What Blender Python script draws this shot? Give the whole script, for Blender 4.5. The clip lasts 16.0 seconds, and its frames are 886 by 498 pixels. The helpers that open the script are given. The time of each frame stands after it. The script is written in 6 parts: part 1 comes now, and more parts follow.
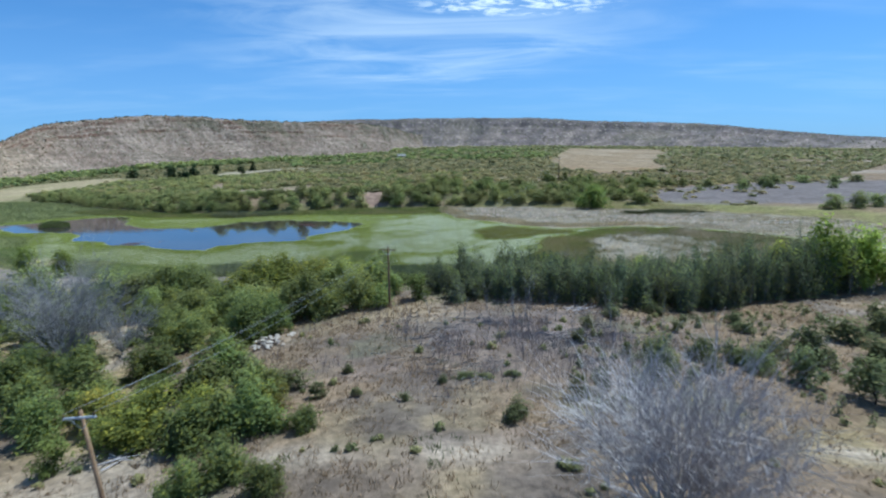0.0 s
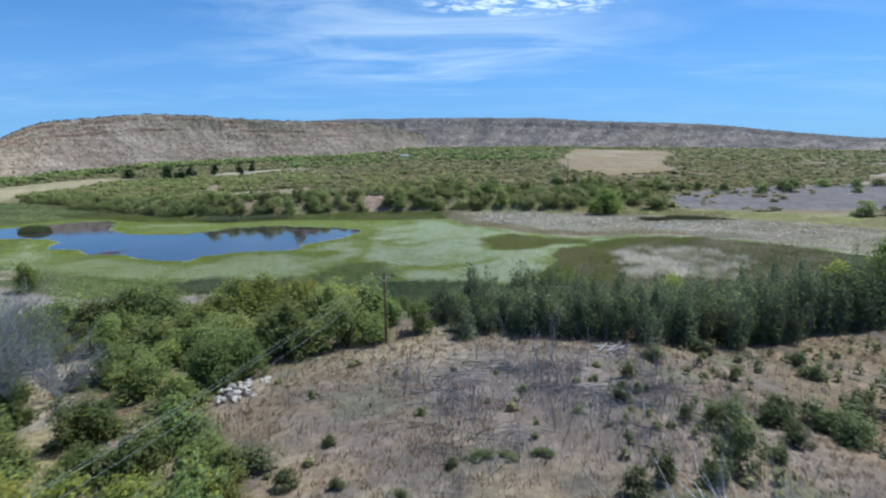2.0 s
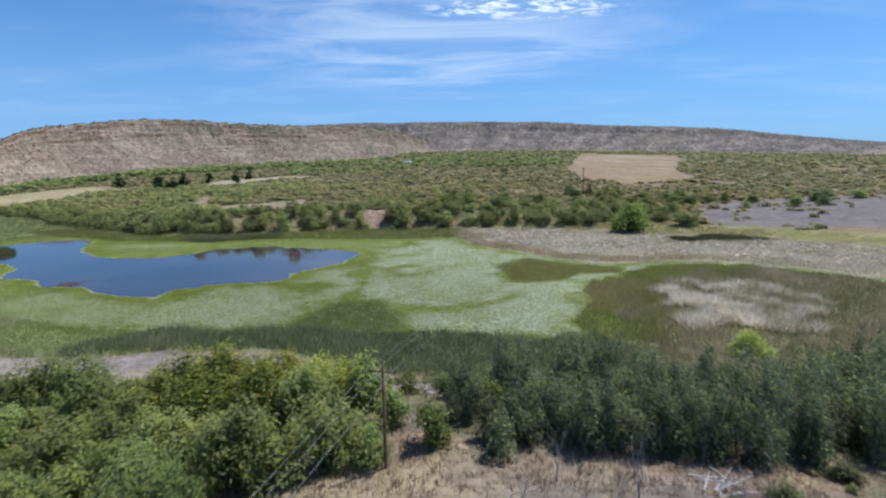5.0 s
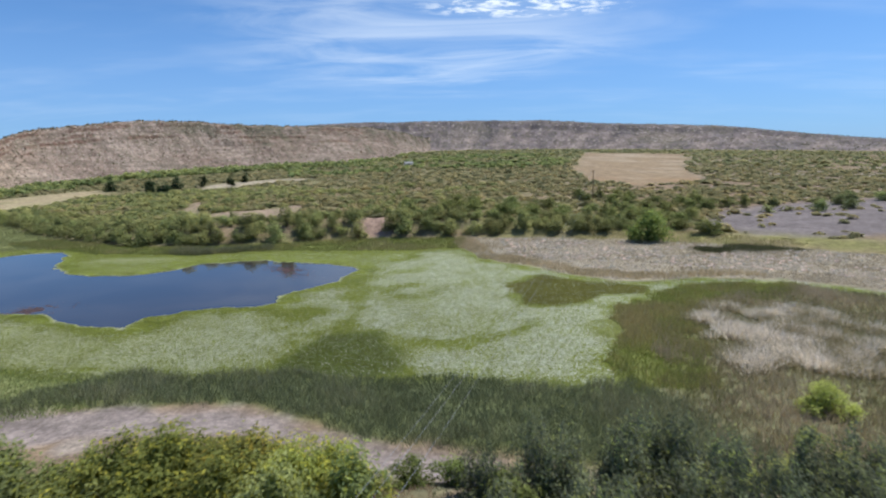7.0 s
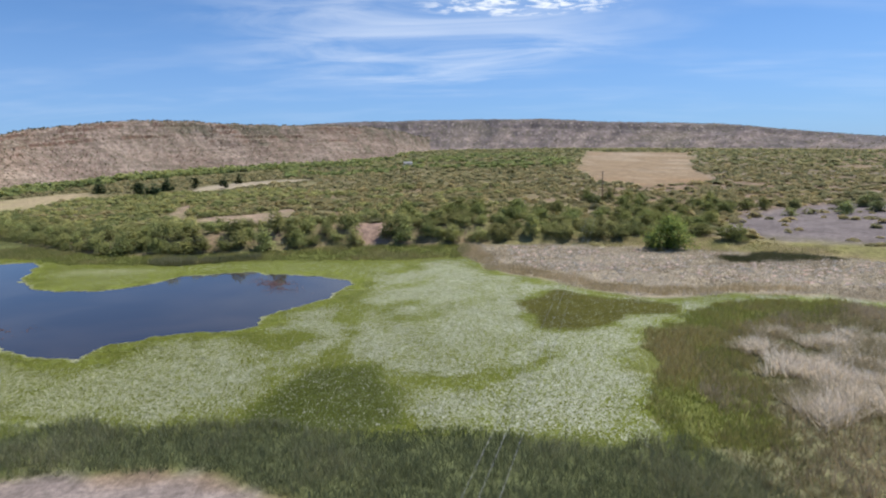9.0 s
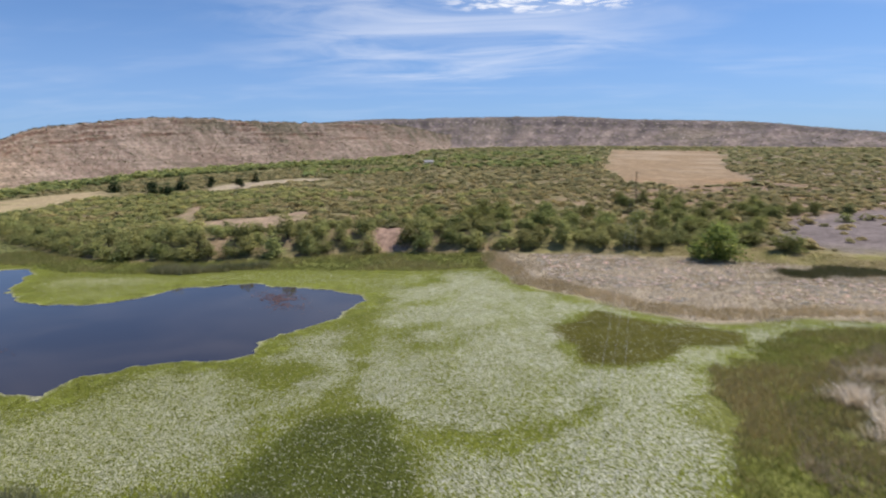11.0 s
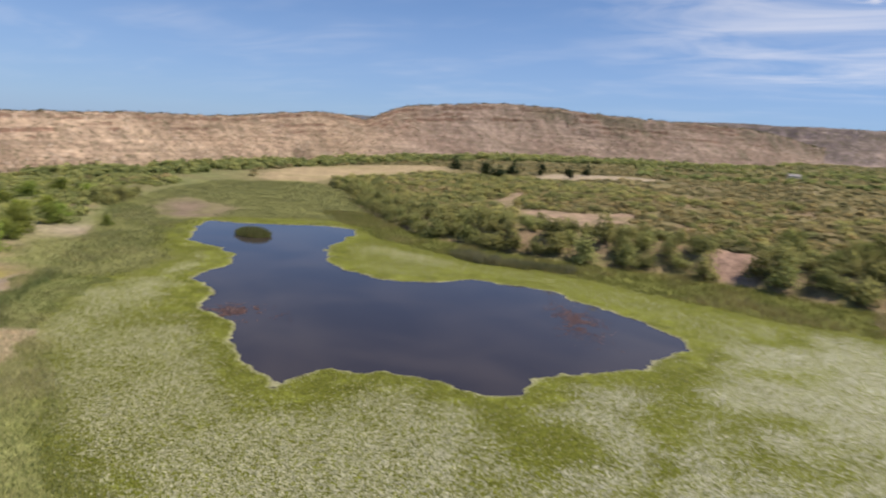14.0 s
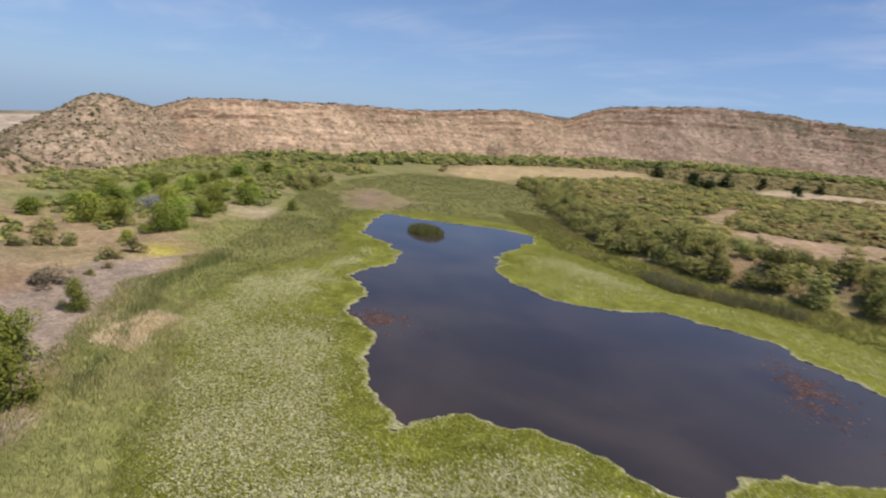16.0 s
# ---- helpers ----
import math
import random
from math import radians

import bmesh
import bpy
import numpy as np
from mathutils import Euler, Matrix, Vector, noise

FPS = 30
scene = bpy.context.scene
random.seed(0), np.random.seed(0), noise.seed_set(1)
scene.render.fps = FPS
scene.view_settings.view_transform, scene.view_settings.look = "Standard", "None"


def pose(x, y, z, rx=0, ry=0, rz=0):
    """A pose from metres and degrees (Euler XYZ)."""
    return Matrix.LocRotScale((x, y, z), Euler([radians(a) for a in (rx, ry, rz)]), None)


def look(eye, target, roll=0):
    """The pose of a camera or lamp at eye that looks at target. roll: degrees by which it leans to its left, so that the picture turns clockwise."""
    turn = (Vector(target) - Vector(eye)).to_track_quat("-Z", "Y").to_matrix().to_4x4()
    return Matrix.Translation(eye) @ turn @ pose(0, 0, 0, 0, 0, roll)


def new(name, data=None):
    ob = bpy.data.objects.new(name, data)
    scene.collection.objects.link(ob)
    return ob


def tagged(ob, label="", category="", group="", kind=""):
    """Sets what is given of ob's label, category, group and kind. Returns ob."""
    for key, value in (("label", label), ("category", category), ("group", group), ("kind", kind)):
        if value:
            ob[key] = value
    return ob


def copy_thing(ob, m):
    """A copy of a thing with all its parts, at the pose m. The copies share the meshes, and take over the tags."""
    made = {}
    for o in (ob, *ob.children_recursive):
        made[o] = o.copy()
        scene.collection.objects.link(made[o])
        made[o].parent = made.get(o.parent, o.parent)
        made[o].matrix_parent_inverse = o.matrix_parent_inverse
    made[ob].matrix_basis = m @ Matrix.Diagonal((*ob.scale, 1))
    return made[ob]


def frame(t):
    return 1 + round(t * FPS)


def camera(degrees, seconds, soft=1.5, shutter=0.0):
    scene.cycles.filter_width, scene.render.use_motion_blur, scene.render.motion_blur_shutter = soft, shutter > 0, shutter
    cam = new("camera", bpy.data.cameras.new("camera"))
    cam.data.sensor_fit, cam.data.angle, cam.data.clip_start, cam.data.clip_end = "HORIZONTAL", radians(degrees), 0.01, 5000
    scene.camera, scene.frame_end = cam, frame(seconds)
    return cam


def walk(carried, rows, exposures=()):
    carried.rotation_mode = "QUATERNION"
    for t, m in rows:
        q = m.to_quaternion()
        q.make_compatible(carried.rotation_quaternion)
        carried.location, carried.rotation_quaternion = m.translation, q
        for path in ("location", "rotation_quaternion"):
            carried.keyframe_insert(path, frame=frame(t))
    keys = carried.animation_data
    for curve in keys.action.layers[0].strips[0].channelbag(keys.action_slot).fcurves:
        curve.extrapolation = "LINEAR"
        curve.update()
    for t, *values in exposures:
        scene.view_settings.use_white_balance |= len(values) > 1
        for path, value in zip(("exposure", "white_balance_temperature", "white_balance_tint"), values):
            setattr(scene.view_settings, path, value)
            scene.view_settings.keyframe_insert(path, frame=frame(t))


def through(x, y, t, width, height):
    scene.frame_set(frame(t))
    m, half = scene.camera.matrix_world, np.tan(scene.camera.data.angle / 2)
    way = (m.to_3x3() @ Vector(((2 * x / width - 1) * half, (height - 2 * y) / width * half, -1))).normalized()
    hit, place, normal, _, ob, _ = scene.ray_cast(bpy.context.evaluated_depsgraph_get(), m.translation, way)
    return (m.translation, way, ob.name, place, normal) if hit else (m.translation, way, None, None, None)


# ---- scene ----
cam = camera(72.0, 16.0, 2.15, 0.85)
# seconds, eye x, y, z, yaw, pitch, roll
ROWS = [
    (0.0, -0.00, -0.03, 24.88, -0.47, -9.30, 1.03),
    (0.5, -0.04, 3.35, 24.98, -0.35, -9.22, 0.96),
    (1.0, -0.10, 6.74, 25.23, -0.32, -9.19, 0.90),
    (1.5, -0.22, 10.19, 25.44, -0.24, -9.31, 0.82),
    (2.0, -0.38, 13.74, 25.57, -0.16, -9.32, 0.81),
    (2.5, -0.56, 17.50, 25.73, -0.12, -9.19, 0.73),
    (3.0, -0.87, 21.32, 26.06, -0.09, -9.17, 0.75),
    (3.5, -1.20, 25.01, 26.54, -0.05, -9.11, 0.74),
    (4.0, -1.52, 28.66, 27.06, 0.03, -9.00, 0.75),
    (6.5, -2.66, 47.75, 29.71, 0.17, -9.02, 1.12),
    (7.0, -2.90, 51.54, 30.02, 0.17, -9.12, 1.21),
    (7.5, -3.15, 55.41, 30.16, 0.11, -9.11, 1.28),
    (8.0, -3.37, 59.25, 30.22, 0.08, -9.11, 1.34),
    (10.5, -4.24, 78.48, 31.10, 0.44, -9.41, 1.60),
    (11.0, -4.47, 82.67, 31.17, 2.08, -9.39, 1.24),
    (11.5, -4.77, 86.89, 31.17, 4.74, -9.38, 0.67),
    (12.0, -5.31, 91.40, 31.04, 8.40, -9.47, -0.05),
    (12.5, -6.41, 96.36, 30.79, 14.39, -9.56, -1.31),
    (13.0, -7.77, 101.29, 30.37, 20.93, -9.82, -2.52),
    (13.5, -9.39, 105.96, 29.85, 27.32, -10.19, -3.56),
    (14.0, -11.17, 110.26, 29.33, 32.86, -10.53, -4.29),
    (14.5, -13.16, 114.26, 28.91, 38.03, -10.88, -5.05),
    (15.0, -15.24, 118.02, 28.64, 43.07, -11.35, -5.68),
    (15.5, -17.54, 121.25, 28.51, 47.79, -11.80, -6.29),
    (16.0, -19.81, 124.27, 28.48, 51.21, -12.16, -6.56),
]
EXPOSURES = [(0.0, 0.43, 5340, -4), (4.0, 0.45, 5680, 2), (7.0, 0.48, 6120, 6), (11.0, 0.46, 6720, 13), (13.0, 0.45, 7180, 16), (16.0, 0.46, 7520, 16)]
walk(cam, [(t, pose(x, y, z, 90 + pitch, roll, yaw)) for t, x, y, z, yaw, pitch, roll in ROWS], EXPOSURES)

# ---- light ----
SUN_AZ, SUN_EL = -62.0, 63.0       # degrees: left of straight ahead (negative: right of it), above the horizon
sun_way = Vector((-math.sin(radians(SUN_AZ)) * math.cos(radians(SUN_EL)), math.cos(radians(SUN_AZ)) * math.cos(radians(SUN_EL)), math.sin(radians(SUN_EL))))
sun = new("sun", bpy.data.lights.new("sun", "SUN"))
sun.data.energy, sun.data.angle, sun.data.color = 3.6, radians(0.53), (1.0, 0.955, 0.89)
sun.matrix_world = look((0, 0, 300), Vector((0, 0, 300)) - sun_way)


class Nodes:
    """Short hand for building a node tree."""

    def __init__(self, tree):
        self.tree = tree
        tree.nodes.clear()

    def add(self, kind, **given):
        n = self.tree.nodes.new(kind)
        for key, value in given.items():
            setattr(n, key, value)
        return n

    def link(self, a, b):
        self.tree.links.new(a, b)

    def put(self, socket, value):
        if isinstance(value, bpy.types.NodeSocket):
            self.link(value, socket)
        elif value is not None:
            socket.default_value = value

    def math(self, op, a, b=None, clamp=False):
        n = self.add("ShaderNodeMath", operation=op, use_clamp=clamp)
        self.put(n.inputs[0], a)
        self.put(n.inputs[1], b)
        return n.outputs[0]

    def mix(self, fac, a, b, blend="MIX"):
        n = self.add("ShaderNodeMix", data_type="RGBA", blend_type=blend)
        self.put(n.inputs[0], fac)
        self.put(n.inputs[6], a)
        self.put(n.inputs[7], b)
        return n.outputs[2]

    def noise(self, vector, scale, detail=4.0, rough=0.55, distortion=0.0):
        n = self.add("ShaderNodeTexNoise")
        self.put(n.inputs["Vector"], vector)
        self.put(n.inputs["Scale"], scale)
        self.put(n.inputs["Detail"], detail)
        self.put(n.inputs["Roughness"], rough)
        self.put(n.inputs["Distortion"], distortion)
        return n.outputs["Fac"]

    def span(self, value, a, b, c=0.0, d=1.0):
        n = self.add("ShaderNodeMapRange", interpolation_type="SMOOTHSTEP")
        self.put(n.inputs[0], value)
        for k, v in zip((1, 2, 3, 4), (a, b, c, d)):
            n.inputs[k].default_value = v
        return n.outputs[0]

    def scaled(self, vector, x, y, z, turn=0.0):
        n = self.add("ShaderNodeMapping")
        self.put(n.inputs["Vector"], vector)
        n.inputs["Scale"].default_value = (x, y, z)
        n.inputs["Rotation"].default_value = (0, 0, radians(turn))
        return n.outputs[0]


def make_world():
    world = bpy.data.worlds.new("sky")
    scene.world = world
    world.use_nodes = True
    k = Nodes(world.node_tree)
    sky = k.add("ShaderNodeTexSky", sky_type="NISHITA", sun_disc=False, sun_elevation=radians(SUN_EL), sun_rotation=radians(-SUN_AZ),
                altitude=900.0, air_density=1.0, dust_density=0.4, ozone_density=2.0)
    way = k.add("ShaderNodeTexCoord").outputs["Generated"]
    part_ = k.add("ShaderNodeSeparateXYZ")
    k.link(way, part_.inputs[0])
    up = k.math("ADD", k.math("MAXIMUM", part_.outputs[2], 0.0), 0.10)
    flat = k.add("ShaderNodeCombineXYZ")
    k.link(k.math("DIVIDE", part_.outputs[0], up), flat.inputs[0])
    k.link(k.math("DIVIDE", part_.outputs[1], up), flat.inputs[1])
    p = flat.outputs[0]
    # thin cirrus drawn out along the wind, in broken sheets
    streak = k.noise(k.scaled(p, 0.85, 2.0, 1.0, 24.0), 1.0, 9.0, 0.60, 1.0)
    sheet = k.noise(k.scaled(p, 0.9, 1.5, 1.0, 20.0), 1.0, 3.0, 0.5, 0.2)
    fluff = k.noise(k.scaled(p, 9.0, 13.0, 1.0, 10.0), 1.0, 6.0, 0.6, 0.4)
    # a denser sheet stands high in front of the starting point
    away = k.add("ShaderNodeVectorMath", operation="DISTANCE")
    k.link(k.scaled(p, 1.0, 0.75, 1.0), away.inputs[0])
    away.inputs[1].default_value = (-0.05, 2.75, 0.0)
    near = k.span(away.outputs["Value"], 0.25, 1.55, 1.0, 0.0)
    core = k.add("ShaderNodeVectorMath", operation="DISTANCE")
    k.link(k.scaled(p, 0.60, 1.5, 1.0), core.inputs[0])
    core.inputs[1].default_value = (0.23, 4.62, 0.0)
    bright = k.span(core.outputs["Value"], 0.14, 0.38, 1.0, 0.0)
    veil = k.math("MULTIPLY", k.span(streak, 0.30, 0.66), k.math("ADD", k.math("MULTIPLY", k.span(sheet, 0.40, 0.68), 0.11), k.math("MULTIPLY", near, 0.38)))
    puffs = k.math("MULTIPLY", k.span(fluff, 0.40, 0.62), k.math("MULTIPLY", bright, 0.95))
    cover = k.math("MAXIMUM", veil, puffs, True)
    low = k.span(part_.outputs[2], 0.0, 0.10)
    cover = k.math("MULTIPLY", cover, low)
    blue = k.add("ShaderNodeBackground")
    deep = k.add("ShaderNodeHueSaturation")
    k.link(sky.outputs[0], deep.inputs["Color"])
    deep.inputs["Saturation"].default_value = 0.80
    tinted = k.mix(1.0, deep.outputs[0], (0.43, 0.745, 1.16, 1.0), "MULTIPLY")
    k.link(k.mix(k.span(part_.outputs[2], 0.0, 0.30, 0.46, 0.0), tinted, (3.15, 4.7, 8.3, 1.0)), blue.inputs[0])
    blue.inputs[1].default_value = 0.0755
    white = k.add("ShaderNodeBackground")
    white.inputs[0].default_value = (0.90, 0.94, 1.0, 1.0)
    white.inputs[1].default_value = 0.80
    both = k.add("ShaderNodeMixShader")
    k.link(cover, both.inputs[0])
    k.link(blue.outputs[0], both.inputs[1])
    k.link(white.outputs[0], both.inputs[2])
    k.link(both.outputs[0], k.add("ShaderNodeOutputWorld").inputs[0])


make_world()

# ---- materials ----
def material(name):
    m = bpy.data.materials.new(name)
    m.use_nodes = True
    return m, Nodes(m.node_tree)


def finish(k, shader):
    k.link(shader, k.add("ShaderNodeOutputMaterial").inputs[0])


def bump(k, height, strength, distance):
    b = k.add("ShaderNodeBump")
    b.inputs["Strength"].default_value = strength
    b.inputs["Distance"].default_value = distance
    k.link(height, b.inputs["Height"])
    return b.outputs[0]


def principled(k, colour, rough, normal=None, specular=0.3):
    b = k.add("ShaderNodeBsdfPrincipled")
    k.put(b.inputs["Base Color"], colour)
    k.put(b.inputs["Roughness"], rough)
    b.inputs["Specular IOR Level"].default_value = specular
    if normal:
        k.link(normal, b.inputs["Normal"])
    return b.outputs[0]


def painted(k, name="tint"):
    return k.add("ShaderNodeAttribute", attribute_name=name).outputs["Color"]


def place(k):
    return k.add("ShaderNodeNewGeometry").outputs["Position"]


def grey(k, value):
    c = k.add("ShaderNodeCombineColor")
    for i in range(3):
        k.link(value, c.inputs[i])
    return c.outputs[0]


def soil_material():
    """Bare soil and dry grass; where leaves float, a speckle of pale upturned leaves among green ones."""
    m, k = material("soil and dry grass")
    p = place(k)
    fine = k.noise(p, 1.7, 6.0, 0.7)
    wide = k.noise(p, 0.13, 5.0, 0.6, 0.5)
    grain = k.noise(p, 6.0, 3.0, 0.6)
    tufts = k.noise(p, 0.55, 4.0, 0.6, 0.6)
    c = painted(k)
    dry = k.mix(1.0, c, grey(k, k.span(fine, 0.25, 0.75, 0.62, 1.32)), "MULTIPLY")
    dry = k.mix(1.0, dry, grey(k, k.span(tufts, 0.3, 0.7, 0.80, 1.16)), "MULTIPLY")
    dry = k.mix(1.0, dry, grey(k, k.span(wide, 0.3, 0.7, 0.80, 1.18)), "MULTIPLY")
    pads = k.add("ShaderNodeSeparateColor")
    k.link(painted(k, "pads"), pads.inputs[0])
    cell = k.add("ShaderNodeTexVoronoi", feature="F1")
    k.put(cell.inputs["Vector"], k.scaled(p, 1.0, 1.0, 0.0))
    cell.inputs["Scale"].default_value = 5.6
    leaf = k.add("ShaderNodeSeparateColor")
    k.link(cell.outputs["Color"], leaf.inputs[0])
    clot = k.noise(p, 0.9, 3.0, 0.6)
    cover = k.math("MULTIPLY", pads.outputs[0], k.span(clot, 0.25, 0.75, 0.88, 1.12))
    lit = k.span(k.math("SUBTRACT", cover, leaf.outputs[0]), -0.05, 0.05)
    green = k.mix(1.0, c, grey(k, k.span(leaf.outputs[1], 0.0, 1.0, 0.62, 1.36)), "MULTIPLY")
    green = k.mix(1.0, green, grey(k, k.span(wide, 0.3, 0.7, 0.86, 1.14)), "MULTIPLY")
    pale = k.mix(leaf.outputs[2], (0.285, 0.290, 0.155, 1), (0.43, 0.43, 0.285, 1))
    bleached = k.mix(leaf.outputs[2], (0.315, 0.325, 0.235, 1), (0.49, 0.49, 0.395, 1))
    c = k.mix(pads.outputs[1], dry, k.mix(lit, green, k.mix(pads.outputs[2], pale, bleached)))
    n = bump(k, k.math("ADD", fine, k.math("MULTIPLY", grain, 0.4)), 0.6, 0.25)
    finish(k, principled(k, c, 0.95, n, 0.1))
    return m


def rock_material(name, size, rough, bedded=1.0, streaked=1.0):
    m, k = material(name)
    p = k.scaled(place(k), size, size, size)
    fine = k.noise(p, 0.35, rough, 0.68)
    wide = k.noise(p, 0.03, 5.0, 0.6, 0.5)
    beds = k.noise(k.scaled(p, 0.012, 0.012, 0.42), 1.0, 5.0, 0.65, 0.3)
    runs = k.noise(k.scaled(p, 0.11, 0.11, 0.006), 1.0, 5.0, 0.6)
    c = painted(k)
    c = k.mix(1.0, c, grey(k, k.span(fine, 0.25, 0.75, 0.84, 1.14)), "MULTIPLY")
    c = k.mix(1.0, c, grey(k, k.span(beds, 0.35, 0.65, 1 - 0.20 * bedded, 1 + 0.18 * bedded)), "MULTIPLY")
    c = k.mix(1.0, c, grey(k, k.span(runs, 0.3, 0.7, 1 - 0.28 * streaked, 1 + 0.26 * streaked)), "MULTIPLY")
    c = k.mix(k.span(wide, 0.5, 0.75, 0.0, 0.45), c, (0.20, 0.17, 0.12, 1))
    scrub = k.noise(p, 0.60, 3.0, 0.6)
    c = k.mix(k.span(scrub, 0.58, 0.68, 0.0, 0.42), c, (0.165, 0.142, 0.092, 1))
    # loose stones and dry tufts
    cell = k.add("ShaderNodeTexVoronoi", feature="F1")
    k.put(cell.inputs["Vector"], p)
    cell.inputs["Scale"].default_value = 0.62
    stone = k.add("ShaderNodeSeparateColor")
    k.link(cell.outputs["Color"], stone.inputs[0])
    c = k.mix(1.0, c, grey(k, k.span(stone.outputs[0], 0.0, 1.0, 0.86, 1.14)), "MULTIPLY")
    c = k.mix(k.span(stone.outputs[1], 0.86, 0.90, 0.0, 0.62), c, (0.125, 0.115, 0.068, 1))
    c = k.mix(k.span(stone.outputs[2], 0.93, 0.96, 0.0, 0.45), c, (0.50, 0.42, 0.34, 1))
    n = bump(k, k.math("ADD", fine, beds), 0.7, 1.4)
    finish(k, principled(k, c, 0.95, n, 0.1))
    return m


def leaf_material(name, through=0.35, rough=0.55, spread=0.35, shine=0.2, hues=(0.480, 0.508), gain=1.0):
    """Foliage: the tint of each leaf, varied from plant to plant, with light shining through."""
    m, k = material(name)
    c = painted(k)
    r = k.add("ShaderNodeObjectInfo").outputs["Random"]
    v = k.add("ShaderNodeHueSaturation")
    k.link(c, v.inputs["Color"])
    k.link(k.span(r, 0.0, 1.0, (1.0 - spread) * gain, (1.0 + spread) * gain), v.inputs["Value"])
    k.link(k.span(k.math("FRACT", k.math("MULTIPLY", r, 7.13)), 0.0, 1.0, *hues), v.inputs["Hue"])
    col = v.outputs[0]
    a = principled(k, col, rough, None, shine)
    t = k.add("ShaderNodeBsdfTranslucent")
    k.link(col, t.inputs[0])
    s = k.add("ShaderNodeMixShader")
    s.inputs[0].default_value = through
    k.link(a, s.inputs[1])
    k.link(t.outputs[0], s.inputs[2])
    finish(k, s.outputs[0])
    return m


def bark_material(name, dark, light):
    m, k = material(name)
    p = k.add("ShaderNodeTexCoord").outputs["Object"]
    n = k.noise(k.scaled(p, 6.0, 6.0, 1.2), 1.0, 6.0, 0.65)
    finish(k, principled(k, k.mix(k.span(n, 0.3, 0.7), dark, light), 0.9, bump(k, n, 0.6, 0.05), 0.15))
    return m


def water_material():
    m, k = material("still pond water")
    p = place(k)
    ripple = k.noise(k.scaled(p, 1.1, 2.2, 1.0, 25.0), 1.0, 3.0, 0.5)
    swell = k.noise(p, 0.05, 3.0, 0.5, 0.4)
    b = k.add("ShaderNodeBsdfPrincipled")
    k.link(k.mix(k.span(swell, 0.3, 0.7), (0.029, 0.024, 0.025, 1), (0.050, 0.041, 0.038, 1)), b.inputs["Base Color"])
    b.inputs["Roughness"].default_value = 0.035
    b.inputs["IOR"].default_value = 1.333
    k.link(bump(k, ripple, 0.035, 0.05), b.inputs["Normal"])
    finish(k, b.outputs[0])
    return m


def stone_material(name, dark, light, scale=2.0):
    m, k = material(name)
    n = k.noise(place(k), scale, 6.0, 0.65)
    finish(k, principled(k, k.mix(k.span(n, 0.3, 0.7), dark, light), 0.9, bump(k, n, 0.5, 0.05), 0.2))
    return m


SOIL = soil_material()
ROCK = rock_material("weathered red rock slope", 1.0, 8.0)
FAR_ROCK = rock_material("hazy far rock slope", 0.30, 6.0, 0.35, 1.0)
LEAF = leaf_material("broad summer leaves", 0.54, 0.6, 0.28, 0.12, gain=1.20)
PAD = leaf_material("floating leaves", 0.40, 0.7, 0.0, 0.08, (0.497, 0.503))
BLADE = leaf_material("reed blades", 0.38, 0.7, 0.0, 0.1, (0.494, 0.502))
SCRUB = leaf_material("desert scrub leaves", 0.48, 0.8, 0.24, 0.1, gain=1.16)
SCRUB_MASS = leaf_material("massed scrub leaves", 0.50, 0.8, 0.0, 0.1, (0.497, 0.503), 1.28)
LEAF_MASS = leaf_material("massed green leaves", 0.52, 0.7, 0.0, 0.1, (0.497, 0.503), 1.22)
WATER = water_material()
BARK = bark_material("brown bark", (0.045, 0.035, 0.028, 1), (0.12, 0.095, 0.075, 1))
DEADWOOD = bark_material("grey dead wood", (0.34, 0.305, 0.30, 1), (0.64, 0.585, 0.575, 1))
GREYBARK = bark_material("pale grey bark", (0.18, 0.17, 0.17, 1), (0.34, 0.325, 0.325, 1))
WIRE = stone_material("weathered aluminium wire", (0.22, 0.22, 0.23, 1), (0.32, 0.32, 0.33, 1), 8.0)
POLEWOOD = bark_material("tarred pole wood", (0.10, 0.065, 0.04, 1), (0.26, 0.17, 0.10, 1))
BROWNWOOD = bark_material("sun-browned pole wood", (0.22, 0.135, 0.075, 1), (0.42, 0.275, 0.165, 1))
GALVANISED = stone_material("galvanised steel", (0.42, 0.43, 0.45, 1), (0.58, 0.59, 0.61, 1), 8.0)
PORCELAIN = stone_material("brown glazed porcelain", (0.10, 0.06, 0.05, 1), (0.16, 0.09, 0.07, 1), 8.0)
CONCRETE = stone_material("pale broken rock", (0.38, 0.32, 0.265, 1), (0.56, 0.49, 0.42, 1), 1.2)
PLASTER = stone_material("pale shed boards", (0.55, 0.52, 0.48, 1), (0.70, 0.66, 0.60, 1), 1.0)
IRON = stone_material("faded iron roofing", (0.24, 0.23, 0.22, 1), (0.36, 0.34, 0.33, 1), 0.7)
ROUGHROCK = stone_material("tan boulder", (0.22, 0.14, 0.10, 1), (0.44, 0.32, 0.24, 1), 0.5)

# ---- shape of the land ----


def lattice(ix, iy, seed):
    h = (ix.astype(np.int64) * 374761393 + iy.astype(np.int64) * 668265263 + seed * 974634777) & 0xFFFFFFFF
    h = ((h ^ (h >> 13)) * 1274126177) & 0xFFFFFFFF
    return ((h ^ (h >> 16)) & 0xFFFF) / 65535.0


